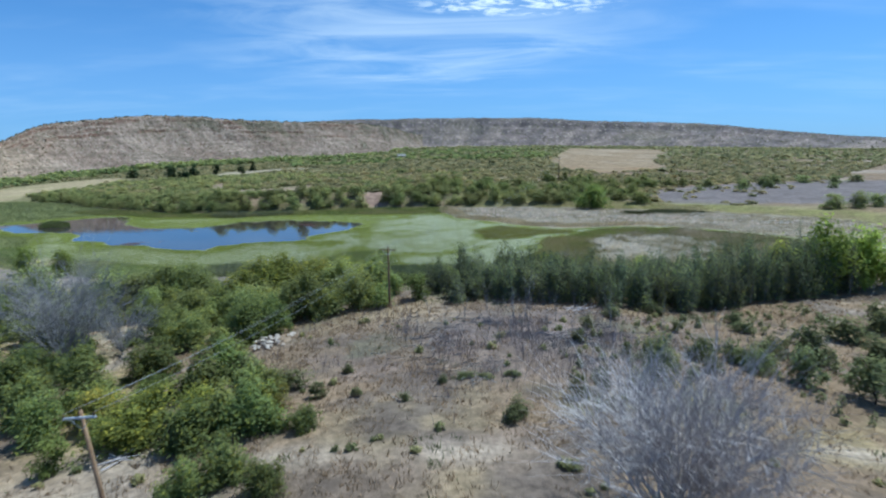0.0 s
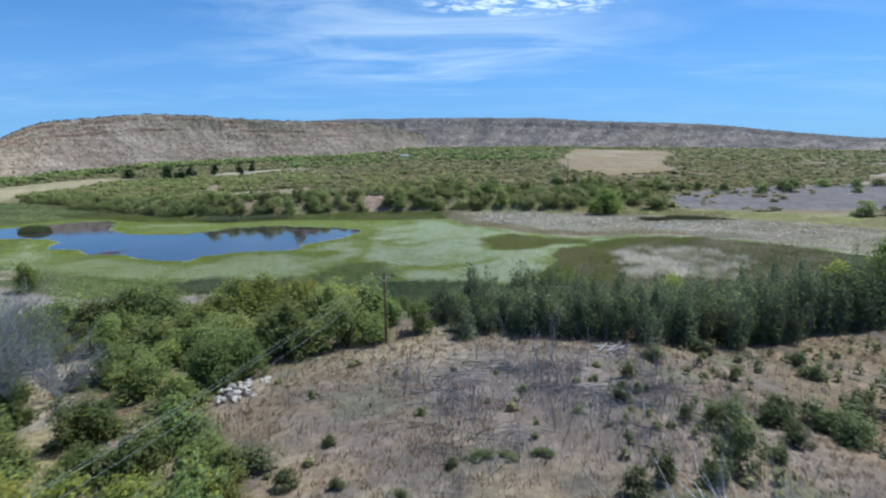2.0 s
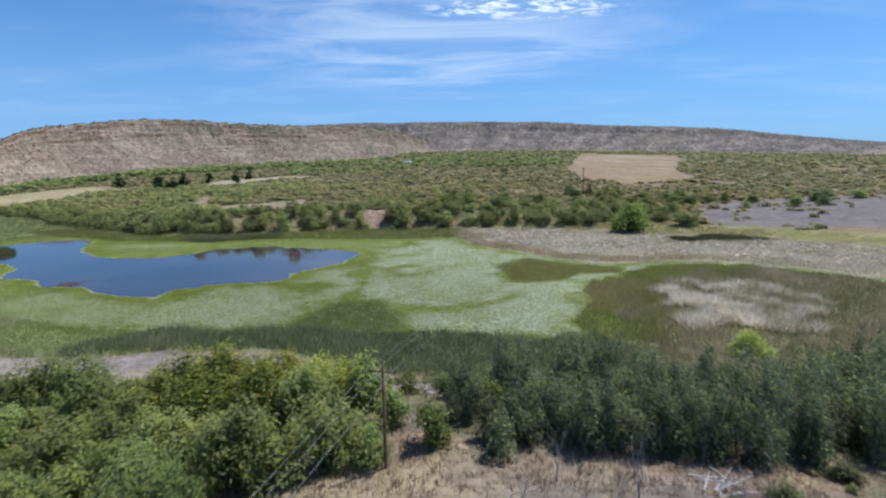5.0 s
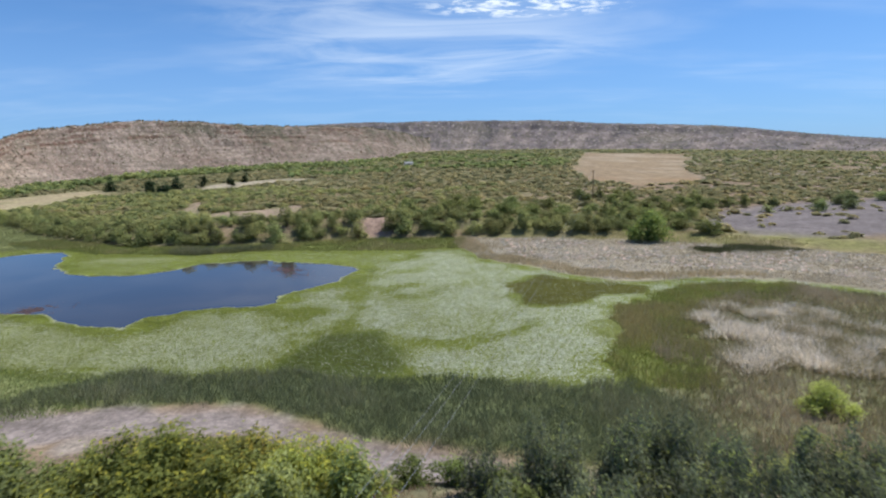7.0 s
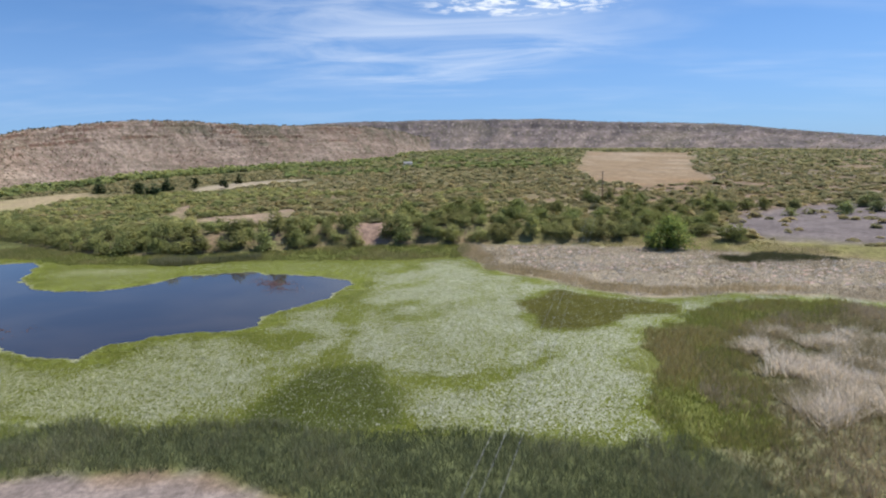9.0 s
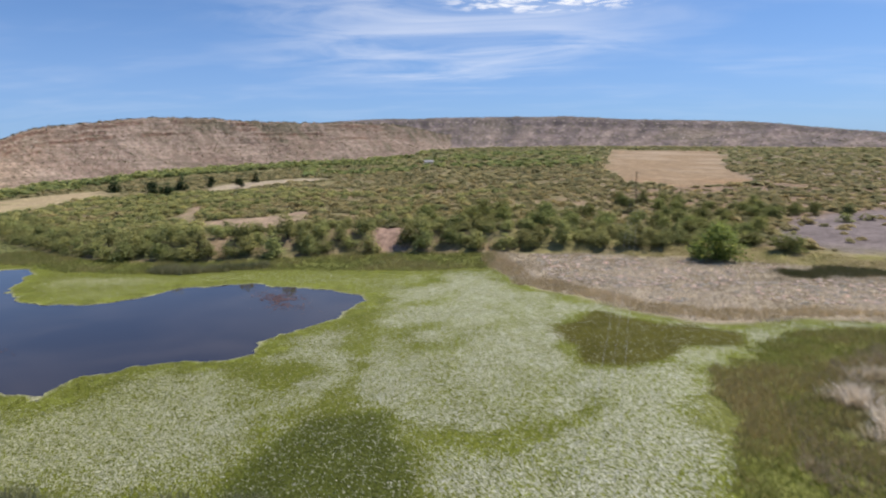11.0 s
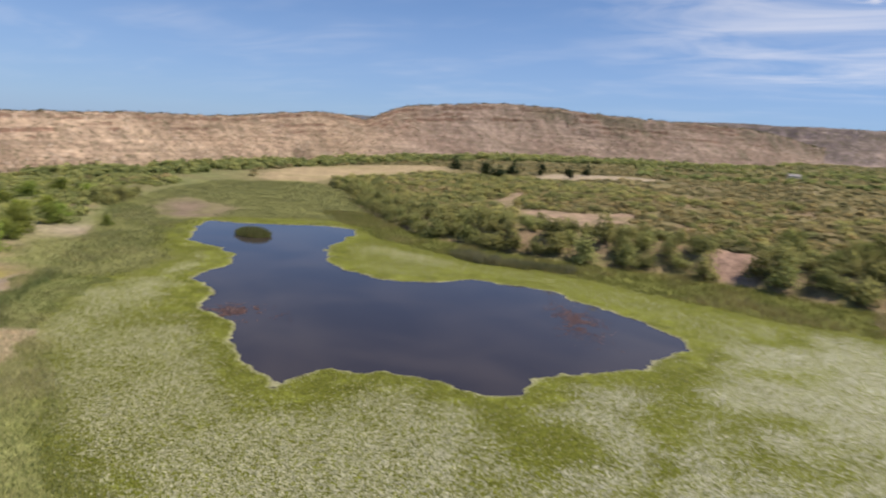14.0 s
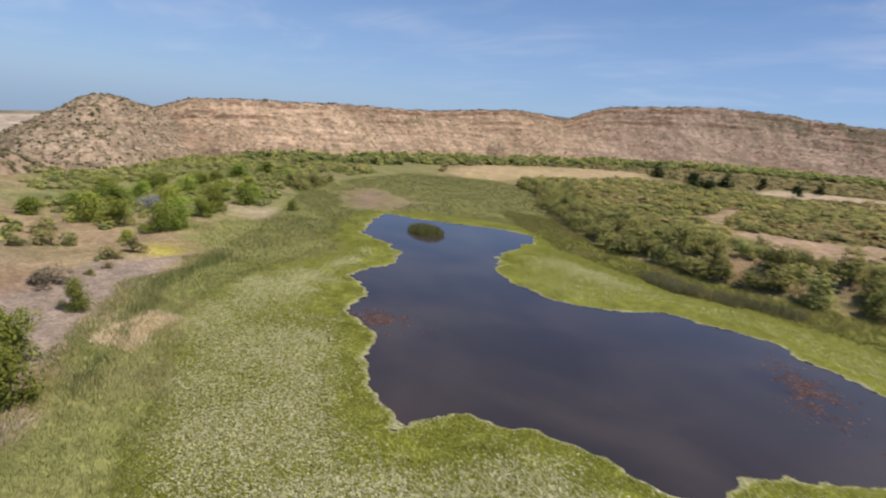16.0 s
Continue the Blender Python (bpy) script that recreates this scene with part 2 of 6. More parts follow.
def value_noise(x, y, seed=0):
    ix, iy = np.floor(x), np.floor(y)
    fx, fy = x - ix, y - iy
    fx, fy = fx * fx * (3 - 2 * fx), fy * fy * (3 - 2 * fy)
    a, b = lattice(ix, iy, seed), lattice(ix + 1, iy, seed)
    c, d = lattice(ix, iy + 1, seed), lattice(ix + 1, iy + 1, seed)
    return (a + (b - a) * fx) * (1 - fy) + (c + (d - c) * fx) * fy


def fbm(x, y, size, seed=0, octaves=4):
    """Noise from -1 to 1, with features about size metres across."""
    x, y = np.asarray(x, float) / size, np.asarray(y, float) / size
    total, gain, norm = 0.0, 1.0, 0.0
    for o in range(octaves):
        total = total + gain * (value_noise(x * 2 ** o + 17.3 * o, y * 2 ** o - 9.1 * o, seed + o) * 2 - 1)
        norm += gain
        gain *= 0.5
    return total / norm * 1.6


def smooth(v, a, b):
    s = np.clip((v - a) / (b - a), 0, 1)
    return s * s * (3 - 2 * s)


def outline_distance(poly, x, y):
    """Metres to a closed outline, negative inside it."""
    x, y = np.asarray(x, float), np.asarray(y, float)
    best = np.full(x.shape, 1e12)
    inside = np.zeros(x.shape, bool)
    for (ax, ay), (bx, by) in zip(poly, poly[1:] + poly[:1]):
        ex, ey = bx - ax, by - ay
        s = np.clip(((x - ax) * ex + (y - ay) * ey) / (ex * ex + ey * ey), 0, 1)
        best = np.minimum(best, (x - ax - s * ex) ** 2 + (y - ay - s * ey) ** 2)
        cross = ((ay > y) != (by > y))
        at = ax + (y - ay) / (ey if ey else 1e-9) * ex
        inside ^= cross & (x < at)
    return np.sqrt(best) * np.where(inside, -1, 1)


POND = [(-61, 156), (-68, 158.5), (-77, 162.5), (-81, 166.5), (-92, 169.5), (-97.5, 175), (-108, 179), (-112.5, 190), (-119, 197),
        (-127, 200), (-136, 199.5), (-141, 201.5), (-155, 213), (-162, 223), (-155, 226), (-148, 234), (-138, 245), (-128, 247), (-121, 237),
        (-112, 218), (-103, 209), (-95, 206), (-84, 204.5), (-77, 210), (-72.5, 221), (-66, 221.5), (-58, 224), (-46, 219.5), (-34, 215.5),
        (-27.5, 211), (-26.5, 206), (-28.5, 198), (-28, 193), (-34, 188), (-39, 180), (-39, 173), (-42.5, 170.5), (-48, 170), (-54, 167), (-59.5, 164)]
MARSH = [(-125, 160), (-110, 145.5), (-93, 136), (-76, 129), (-62, 121), (-49, 122.5), (-37, 122.5), (-27, 122.5), (-19, 118), (-11, 112.5), (-4, 110.3),
         (12, 107), (32, 106), (55, 110), (82, 121), (104, 138), (124, 160), (133, 192), (116, 211), (96, 226), (75, 239), (55, 250), (24, 259), (0, 262),
         (-16, 262), (-37, 264), (-62, 256), (-85, 252), (-108, 256), (-135, 268), (-165, 290), (-205, 330), (-245, 345), (-262, 300), (-235, 255),
         (-200, 215), (-172, 196), (-150, 180)]
DARK_PADS = [(10.5, 187), (20, 196), (27, 190), (41, 181.5), (38.5, 174), (29, 174.5), (25, 168), (18.5, 165.5), (12, 168.5)]
GREEN_PADS = [(-24, 149), (-14, 151), (-10, 140), (-9.5, 131), (-26, 129), (-29, 133), (-26, 143)]
SOUTH_REEDS = [(-60, 122), (-58, 126), (-52, 130), (-47, 134), (-38, 130), (-31, 132.5), (-10, 129), (0, 129), (12, 125), (21, 126),
               (30, 100), (-20, 100), (-58, 110)]
EAST_REEDS = [(20, 126), (23, 139), (26, 151), (31, 159), (40, 170), (57, 181), (71, 180), (84, 168), (96, 150), (100, 128), (80, 112), (22, 100)]
PALE_REEDS = [(41, 147), (49, 157), (58, 162), (67, 158), (66, 146), (60, 136), (50, 128), (42, 126), (36, 128), (37, 137)]
EAST_FRINGE = [(19, 124), (22, 139), (25, 151), (30, 160), (39, 171), (56, 182), (72, 181), (70, 175), (60, 171), (48, 161), (39, 151), (34, 140), (31, 124)]
EAST_BROWN = [(24, 122), (28, 140), (33, 152), (42, 163), (57, 174), (71, 178), (84, 168), (96, 150), (100, 128), (80, 112), (24, 100)]
DRY_REEDS = [(-1, 270), (2, 240), (7, 219), (20, 205), (28, 193), (40, 187), (57, 188), (72, 186), (90, 170), (100, 146), (150, 150), (150, 200), (90, 245), (20, 270)]
NORTH_REEDS = [(-165, 270), (-140, 254), (-118, 243), (-98, 238), (-83, 238), (-76, 236), (-62, 240), (-40, 238), (-20, 236), (0, 238), (5, 262), (-40, 280), (-120, 290)]
WEST_REEDS = [(-128, 158), (-116, 167), (-124, 186), (-140, 193), (-158, 206), (-168, 224), (-150, 250), (-130, 262), (-200, 350), (-300, 330), (-240, 210), (-150, 165)]
WEST_SHORE = [(-44, 121), (-50, 131), (-66, 136), (-80, 141), (-96, 147), (-108, 157), (-116, 168), (-130, 162), (-112, 143), (-76, 126), (-60, 118), (-48, 119)]
GRAVEL_FLAT = [(82, 258), (96, 282), (112, 306), (170, 338), (222, 352), (330, 340), (330, 200), (170, 231), (134, 240), (107, 231)]
DRY_FIELD = [(91, 464), (121, 428), (150, 440), (171, 455), (207, 588), (390, 1060), (240, 1130), (104, 575)]
WEST_FIELD = [(-231, 309), (-243, 345), (-240, 383), (-229, 410), (-229, 456), (-236, 480), (-262, 505), (-292, 497), (-308, 462), (-316, 425), (-310, 388), (-280, 340)]
WEST_MUD = [(-174, 214), (-164, 223), (-179, 245), (-212, 250), (-200, 231)]
PALE_STRIP = [(-182, 487), (-154, 433), (-138, 472), (-120, 507), (-102, 519), (-107, 543), (-141, 552), (-165, 526)]
WEST_GRASS = [(-131, 160), (-150, 164), (-157, 174), (-157, 198), (-190, 205), (-208, 214), (-200, 224), (-165, 218), (-139, 190), (-126, 172)]
BARE_GROUND = [(-121, 316), (-129, 350), (-122, 371), (-117, 336), (-104, 296), (-99, 296), (-83, 309), (-66, 327), (-65, 305), (-68, 275), (-80, 272), (-84, 280)]
BANK_SCAR = [(-36, 265), (-34.5, 279), (-24.5, 279), (-24, 265)]
SHORE_MUD = [(-128, 158), (-110, 143), (-92, 133), (-70, 122), (-50, 121), (-28, 121), (-14, 112), (2, 107), (0, 101), (-14, 104), (-24, 112), (-50, 113), (-75, 113), (-100, 122), (-125, 142)]

GREEN_LANES = ([(-24.2, 203.0), (-22.8, 187.8), (-21.6, 172.3), (-20.0, 166.0), (-21.1, 157.1), (-21.9, 152.3), (-21.6, 148.1)],
               [(-40.5, 185.4), (-37.8, 167.9), (-32.8, 161.9), (-30.3, 159.2)],
               [(12.6, 155.0), (8.4, 149.9), (-0.5, 143.9), (-5.0, 144.2)])

# the foot of the hills round the valley: degrees to the left of straight ahead, metres from the hub, height
HUB = (0.0, 100.0)
FOOT_AZ = [-180, -60, -37, -24, -11, 0, 3, 6, 11, 16, 21, 26, 31, 35, 39, 44, 49, 54, 59, 64, 68, 74, 78, 84, 95, 180]
FOOT_D = [1500, 1500, 1500, 1500, 1600, 1500, 1150, 980, 880, 820, 780, 740, 690, 640, 590, 530, 480, 430, 395, 368, 350, 340, 300, 270, 260, 1500]
FOOT_Z = [6, 6, 10, 19, 29, 31, 27, 18, 15, 15, 13, 12, 9, 7, 4, 3, 1, 0, -2, -3, -5, -7, -9, -12, -13, 6]


def bearing(x, y):
    dx, dy = np.asarray(x, float) - HUB[0], np.asarray(y, float) - HUB[1]
    return np.degrees(np.arctan2(-dx, dy)), np.hypot(dx, dy)


def pond_edge(x, y):
    return outline_distance(POND, x, y) + 0.9 * fbm(x, y, 5.0, 3, 3) + 0.45 * fbm(x, y, 1.7, 4, 2)


def land(x, y):
    """Height of the ground."""
    x, y = np.asarray(x, float), np.asarray(y, float)
    az, dist = bearing(x, y)
    m = outline_distance(MARSH, x, y) + 1.5 * fbm(x, y, 14.0, 5, 3)
    out = np.maximum(m, 0)
    foot_d, foot_z = np.interp(az, FOOT_AZ, FOOT_D), np.interp(az, FOOT_AZ, FOOT_Z)
    lip = np.interp(az, [-90, -60, -35, -15, -4, 4, 14, 28, 36, 44, 55, 90], [2.5, 1.2, 1.5, 2.5, 4.6, 5.6, 6.0, 5.5, 3.5, 1.2, 0.6, 0.6])
    s = np.clip(out / np.maximum(foot_d - 150, 60), 0, 1.6)
    rise = (1 - np.exp(-1.5 * s)) / (1 - math.exp(-1.5))
    north = lip * smooth(out, 0.5, 13.0) + (foot_z - lip) * rise
    crest = np.interp(x, [-60, -45, -38, -27, -20, -12, -3, 12, 20, 28, 36, 45, 60], [0.4, 0.5, 0.9, 1.7, 2.4, 3.5, 4.3, 4.2, 3.4, 2.1, 0.9, 0.4, 0.4])
    south = crest * smooth(out, 1.0, 17.0) - 0.3 * smooth(out, 0, 3)
    side = smooth(y - 0.1 * np.abs(x), 104, 150)          # 0: the rise on which the walk begins
    west = smooth(-x, 60, 120) * (1 - side)
    south = south * (1 - west) + west * (1.2 * smooth(out, 1, 14) + np.minimum(out, 120) * -0.02)
    z = south + (north - south) * side
    z = z + fbm(x, y, 30.0, 11, 4) * 0.5 * smooth(out, 4, 30) + fbm(x, y, 6.0, 12, 3) * 0.10 * smooth(out, 0, 10)
    z = z + 0.05
    # behind the western hills the land falls away
    z = z - np.maximum(dist - foot_d - 60, 0) * 0.30 * smooth(az, 40, 62) * (1 - smooth(az, 150, 175))
    # pond bed
    e = pond_edge(x, y)
    return np.where(e < 3.5, 0.05 - 1.1 * smooth(-e, -3.2, -0.5), z)


def line_distance(line, x, y):
    """Metres to an open line."""
    best = np.full(np.shape(x), 1e12)
    for (ax, ay), (bx, by) in zip(line, line[1:]):
        ex, ey = bx - ax, by - ay
        s = np.clip(((x - ax) * ex + (y - ay) * ey) / (ex * ex + ey * ey), 0, 1)
        best = np.minimum(best, (x - ax - s * ex) ** 2 + (y - ay - s * ey) ** 2)
    return np.sqrt(best)


def pale_pads(x, y):
    """How far the pale undersides of the floating leaves show, 0 to 1."""
    room = np.minimum.reduce([pond_edge(x, y) - 3.5, outline_distance(EAST_REEDS, x, y) - 2.0, outline_distance(NORTH_REEDS, x, y) - 2.0,
                              outline_distance(SOUTH_REEDS, x, y), outline_distance(DRY_REEDS, x, y) - 1.0, outline_distance(WEST_REEDS, x, y) - 4.0,
                              outline_distance(WEST_SHORE, x, y) + 2.0, (outline_distance(DARK_PADS, x, y) + 1.5 * fbm(x, y, 6.0, 62, 3)) * 2, outline_distance(GREEN_PADS, x, y) + 2.0 * fbm(x, y, 6.0, 62, 3)])
    lanes = np.minimum.reduce([line_distance(line, x, y) for line in GREEN_LANES]) + 1.8 * fbm(x, y, 5.0, 165, 3)
    heart = 0.9 * np.exp(-((x + 80) / 27) ** 2 - ((y - 147) / 12) ** 2) + 0.35 * fbm(x, y, 5.5, 66, 3) + np.exp(-((x - 6) / 30) ** 2 - ((y - 158) / 34) ** 2) * 0.7
    veins = 0.68 + 0.32 * smooth(np.abs(fbm(x, y, 24.0, 161, 3)), 0.02, 0.28)
    blotch = smooth(fbm(x, y, 15.0, 61, 4) + heart + 0.25, -0.65, 0.35)
    return smooth(room + 2.5 * fbm(x, y, 5.0, 63, 3), -1.0, 5.0) * blotch * veins * (0.12 + 0.88 * smooth(lanes, 0.8, 3.6)) * (1 - 0.75 * smooth(y, 206, 216) * smooth(-x, 12, 26) * (1 - np.exp(-((x + 97) / 14) ** 2 - ((y - 230) / 5.5) ** 2)))


def pad_zones(x, y):
    """Brown-green and deep green patches of leaves, 0 to 1."""
    dark = smooth(-(outline_distance(DARK_PADS, x, y) + 1.0 * fbm(x, y, 5.0, 62, 3)), -0.5, 0.8)
    mid = smooth(-(outline_distance(GREEN_PADS, x, y) + 1.5 * fbm(x, y, 6.0, 62, 3)), -1.0, 1.0)
    return dark, mid


def pad_cover(x, y):
    """Share of the surface under pale leaves, and whether leaves float there at all."""
    dark, mid = pad_zones(x, y)
    share = (0.035 + 0.50 * pale_pads(x, y)) * (1 - 0.6 * mid) * (1 - 0.7 * dark) + 0.03 * dark + 0.05 * mid
    here = smooth(-(outline_distance(MARSH, x, y) + 2.0 * fbm(x, y, 7.0, 22, 4)), -1.0, 2.0)
    for poly in (SOUTH_REEDS, EAST_REEDS, DRY_REEDS, NORTH_REEDS, WEST_REEDS, WEST_SHORE):
        here = here * smooth(outline_distance(poly, x, y) + 1.5 * fbm(x, y, 6.0, 64, 3), -2.0, 1.5)
    return share, here


def colours_of_land(x, y):
    az, dist = bearing(x, y)
    n1, n2, n3 = fbm(x, y, 22.0, 21, 4), fbm(x, y, 7.0, 22, 4), fbm(x, y, 60.0, 23, 3)

    def lay(base, colour, weight):
        return base + (np.array(colour) - base) * weight[..., None]

    def zone(poly, soft=1.5, rough=2.0):
        return smooth(-(outline_distance(poly, x, y) + rough * n2), -soft, soft)

    c = np.broadcast_to(np.array((0.252, 0.178, 0.113)), x.shape + (3,)).copy()            # dry grass
    c = lay(c, (0.275, 0.21, 0.132), smooth(n1, 0.1, 0.7))
    c = lay(c, (0.215, 0.160, 0.125), smooth(n2, 0.1, 0.7) * 0.8)
    c = lay(c, (0.34, 0.275, 0.22), smooth(n3 + 0.5 * n2, 0.55, 0.9))
    near_ = smooth(-y, -112, -100) * (np.abs(x) < 120)
    c = lay(c, (0.145, 0.115, 0.095), near_ * smooth(fbm(x, y, 4.5, 27, 4) + 0.4 * n1, 0.05, 0.6) * 0.75)
    c = lay(c, (0.125, 0.135, 0.065), near_ * smooth(fbm(x, y, 8.0, 28, 4) - 0.3 * n1, 0.25, 0.7) * 0.6)
    c = lay(c, (0.33, 0.255, 0.13), near_ * smooth(fbm(x, y, 11.0, 29, 4), 0.3, 0.8) * 0.7)
    c = lay(c, (0.37, 0.275, 0.155), np.exp(-((x + 5) / 9) ** 2 - ((y - 77) / 6) ** 2) * np.clip(0.7 + 0.7 * n2, 0, 1))
    grey_ = np.exp(-((x - 8) / 17) ** 2 - ((y - 68) / 13) ** 2)
    c = lay(c, (0.215, 0.170, 0.155), grey_ * 0.9)
    for cx, cy, w, h in ((-11.5, 40.5, 4.5, 1.6), (1.5, 40.3, 3.5, 1.6), (-29, 38.2, 10.0, 4.6), (-25, 43.0, 5.0, 2.5), (32, 42.4, 6.0, 1.2), (-27, 61.2, 3.0, 4.2), (-44, 80.5, 5.5, 4.5), (-46, 87, 4, 2.5), (-20.2, 70.4, 2.4, 2.8), (-19.6, 71.0, 2.0, 2.4)):
        c = lay(c, (0.42, 0.335, 0.255), np.exp(-((x - cx) / w) ** 2 - ((y - cy) / h) ** 2) * np.clip(0.8 + 0.6 * n2, 0, 1))
    north = smooth(y, 190, 260)
    terrace = north * smooth(az, -20, -5) * (dist < 2500)
    c = lay(c, (0.275, 0.200, 0.125), terrace * 0.8)
    c = lay(c, (0.205, 0.178, 0.088), terrace * smooth(n1 + 0.4 * n2, -1.0, 0.25) * 0.9)
    c = lay(c, (0.158, 0.158, 0.064), terrace * smooth(fbm(x, y, 5.0, 35, 4) - 0.3 * n1, 0.0, 0.6) * 0.7)
    c = lay(c, (0.145, 0.155, 0.055), north * smooth(dist, 330, 620) * smooth(az, -50, -10) * 0.45)
    c = lay(c, (0.190, 0.158, 0.148), zone(GRAVEL_FLAT, 5.0, 3.0))
    yellow = np.exp(-((outline_distance(MARSH, x, y) - 9) / 11) ** 2) * smooth(x, -8, 25) * (y > 180)
    c = lay(c, (0.235, 0.215, 0.085), np.clip(yellow * (0.8 + 0.5 * n2), 0, 1))
    c = lay(c, (0.285, 0.205, 0.125), zone(DRY_FIELD, 7.0, 9.0))
    c = lay(c, (0.38, 0.30, 0.21), zone(DRY_FIELD, 7.0, 9.0) * smooth(fbm(x * 0.35, y, 24.0, 31, 4), 0.0, 0.6) * 0.8)
    c = lay(c, (0.30, 0.195, 0.105), zone(DRY_FIELD, 7.0, 9.0) * smooth(-y, -500, -460) * np.clip(0.6 + n1, 0, 1) * 0.8)
    c = lay(c, (0.38, 0.30, 0.18), zone(WEST_FIELD, 3.0, 4.0))
    c = lay(c, (0.25, 0.235, 0.10), zone(WEST_FIELD, 3.0, 4.0) * smooth(fbm(x, y, 14.0, 38, 4), 0.15, 0.6) * 0.6)
    c = lay(c, (0.38, 0.315, 0.22), zone(PALE_STRIP, 3.0, 4.0))
    c = lay(c, (0.345, 0.252, 0.178), zone(BARE_GROUND, 4.0, 8.0) * np.clip(0.85 + 0.5 * fbm(x, y, 5.0, 36, 3), 0, 1))
    c = lay(c, (0.33, 0.225, 0.17), zone(BANK_SCAR, 2.0, 2.0))
    low = smooth(-x, 100, 150) * (1 - smooth(y, 180, 260))
    c = lay(c, (0.33, 0.25, 0.165), low * 0.7)
    c = lay(c, (0.18, 0.20, 0.075), low * smooth(n1 + n2 * 0.5, 0.1, 0.5) * 0.3)
    c = lay(c, (0.215, 0.19, 0.095), smooth(az, 36, 44) * smooth(dist, 190, 240) * (1 - zone(WEST_FIELD, 3.0, 4.0)) * 0.8)
    c = lay(c, (0.205, 0.215, 0.080), np.clip(np.exp(-((x + 195) / 40) ** 2 - ((y - 168) / 26) ** 2) * (0.9 + 0.8 * n1), 0, 1))
    c = lay(c, (0.215, 0.228, 0.085), zone(WEST_GRASS, 4.0, 4.0) * 0.9)
    c = lay(c, (0.40, 0.32, 0.24), np.exp(-((x + 167) / 9) ** 2 - ((y - 187) / 9) ** 2))
    c = lay(c, (0.36, 0.34, 0.06), np.exp(-((x + 131) / 6) ** 2 - ((y - 154) / 4) ** 2) * 0.8)
    c = lay(c, (0.175, 0.195, 0.080), smooth(-x, 140, 175) * smooth(dist, 165, 215) * smooth(az, 48, 54) * np.clip(0.6 + 0.8 * n1, 0, 0.9))
    m = outline_distance(MARSH, x, y) + 2.0 * n2
    wet = smooth(-m, -2.0, 2.0)
    c = lay(c, (0.150, 0.172, 0.030), wet)
    c = lay(c, (0.082, 0.078, 0.013), wet * zone(DARK_PADS, 1.0, 1.5))
    c = lay(c, (0.075, 0.087, 0.020), wet * zone(GREEN_PADS, 2.0, 1.5))
    c = lay(c, (0.110, 0.122, 0.052), wet * zone(SOUTH_REEDS, 3.0, 2.0))
    c = lay(c, (0.190, 0.182, 0.095), wet * zone(EAST_REEDS, 3.0, 2.0))
    c = lay(c, (0.180, 0.192, 0.055), wet * zone(EAST_FRINGE, 2.0, 3.0))
    c = lay(c, (0.35, 0.30, 0.235), wet * zone(PALE_REEDS, 4.0, 7.0) * np.clip(0.35 + 0.8 * fbm(x, y, 3.5, 34, 3), 0, 0.9))
    c = lay(c, (0.345, 0.290, 0.210), wet * zone(DRY_REEDS, 2.0, 2.0))
    c = lay(c, (0.22, 0.18, 0.125), wet * zone(DRY_REEDS, 2.0, 2.0) * smooth(fbm(x * 0.45, y, 9.0, 33, 4), 0.0, 0.5) * 0.8)
    c = lay(c, (0.085, 0.085, 0.05), wet * np.exp(-((x - 84) / 13) ** 2 - ((y - 228) / 6) ** 2))
    c = lay(c, (0.160, 0.170, 0.052), wet * zone(NORTH_REEDS, 3.0, 2.0) * 0.8)
    c = lay(c, (0.175, 0.18, 0.065), wet * zone(WEST_REEDS, 3.0, 3.0))
    c = lay(c, (0.222, 0.232, 0.090), wet * zone(WEST_SHORE, 3.0, 3.0))
    c = lay(c, (0.215, 0.165, 0.118), zone(WEST_MUD, 5.0, 5.0) * np.clip(0.85 + 0.4 * n2, 0, 1))
    c = lay(c, (0.275, 0.222, 0.195), zone(SHORE_MUD, 1.5, 2.0))
    c = lay(c, (0.270, 0.222, 0.180), zone(SHORE_MUD, 1.5, 2.0) * smooth(-x, 50, 75) * 0.9)
    c = lay(c, (0.40, 0.325, 0.20), np.exp(-((x + 95) / 5) ** 2 - ((y - 142) / 4.5) ** 2) * np.clip(1.0 + 0.5 * n2, 0, 1))
    c = lay(c, (0.055, 0.042, 0.035), smooth(-pond_edge(x, y), -2.0, 0.0))
    return np.clip(c, 0.01, 0.9)


def mesh_from(name, verts, faces, mat, tint=None, shade=False):
    """A mesh from arrays of vertices and of faces with equally many corners; tint: a colour for every vertex."""
    me = bpy.data.meshes.new(name)
    verts, faces = np.asarray(verts, np.float32).reshape(-1, 3), np.asarray(faces, np.int32)
    n, k = faces.shape
    me.vertices.add(len(verts))
    me.vertices.foreach_set("co", verts.ravel())
    me.loops.add(n * k)
    me.loops.foreach_set("vertex_index", faces.ravel())
    me.polygons.add(n)
    me.polygons.foreach_set("loop_start", np.arange(n, dtype=np.int32) * k)
    me.polygons.foreach_set("use_smooth", np.full(n, shade))
    me.update(calc_edges=True)
    me.validate()
    if tint is not None:
        a = me.color_attributes.new("tint", "FLOAT_COLOR", "POINT")
        a.data.foreach_set("color", np.c_[np.asarray(tint, np.float32).reshape(-1, 3), np.ones(len(verts), np.float32)].ravel())
    me.materials.append(mat)
    return me


def grid_faces(rows, cols):
    i = np.arange(rows * cols).reshape(rows, cols)
    return np.stack([i[:-1, :-1], i[:-1, 1:], i[1:, 1:], i[1:, :-1]], -1).reshape(-1, 4)


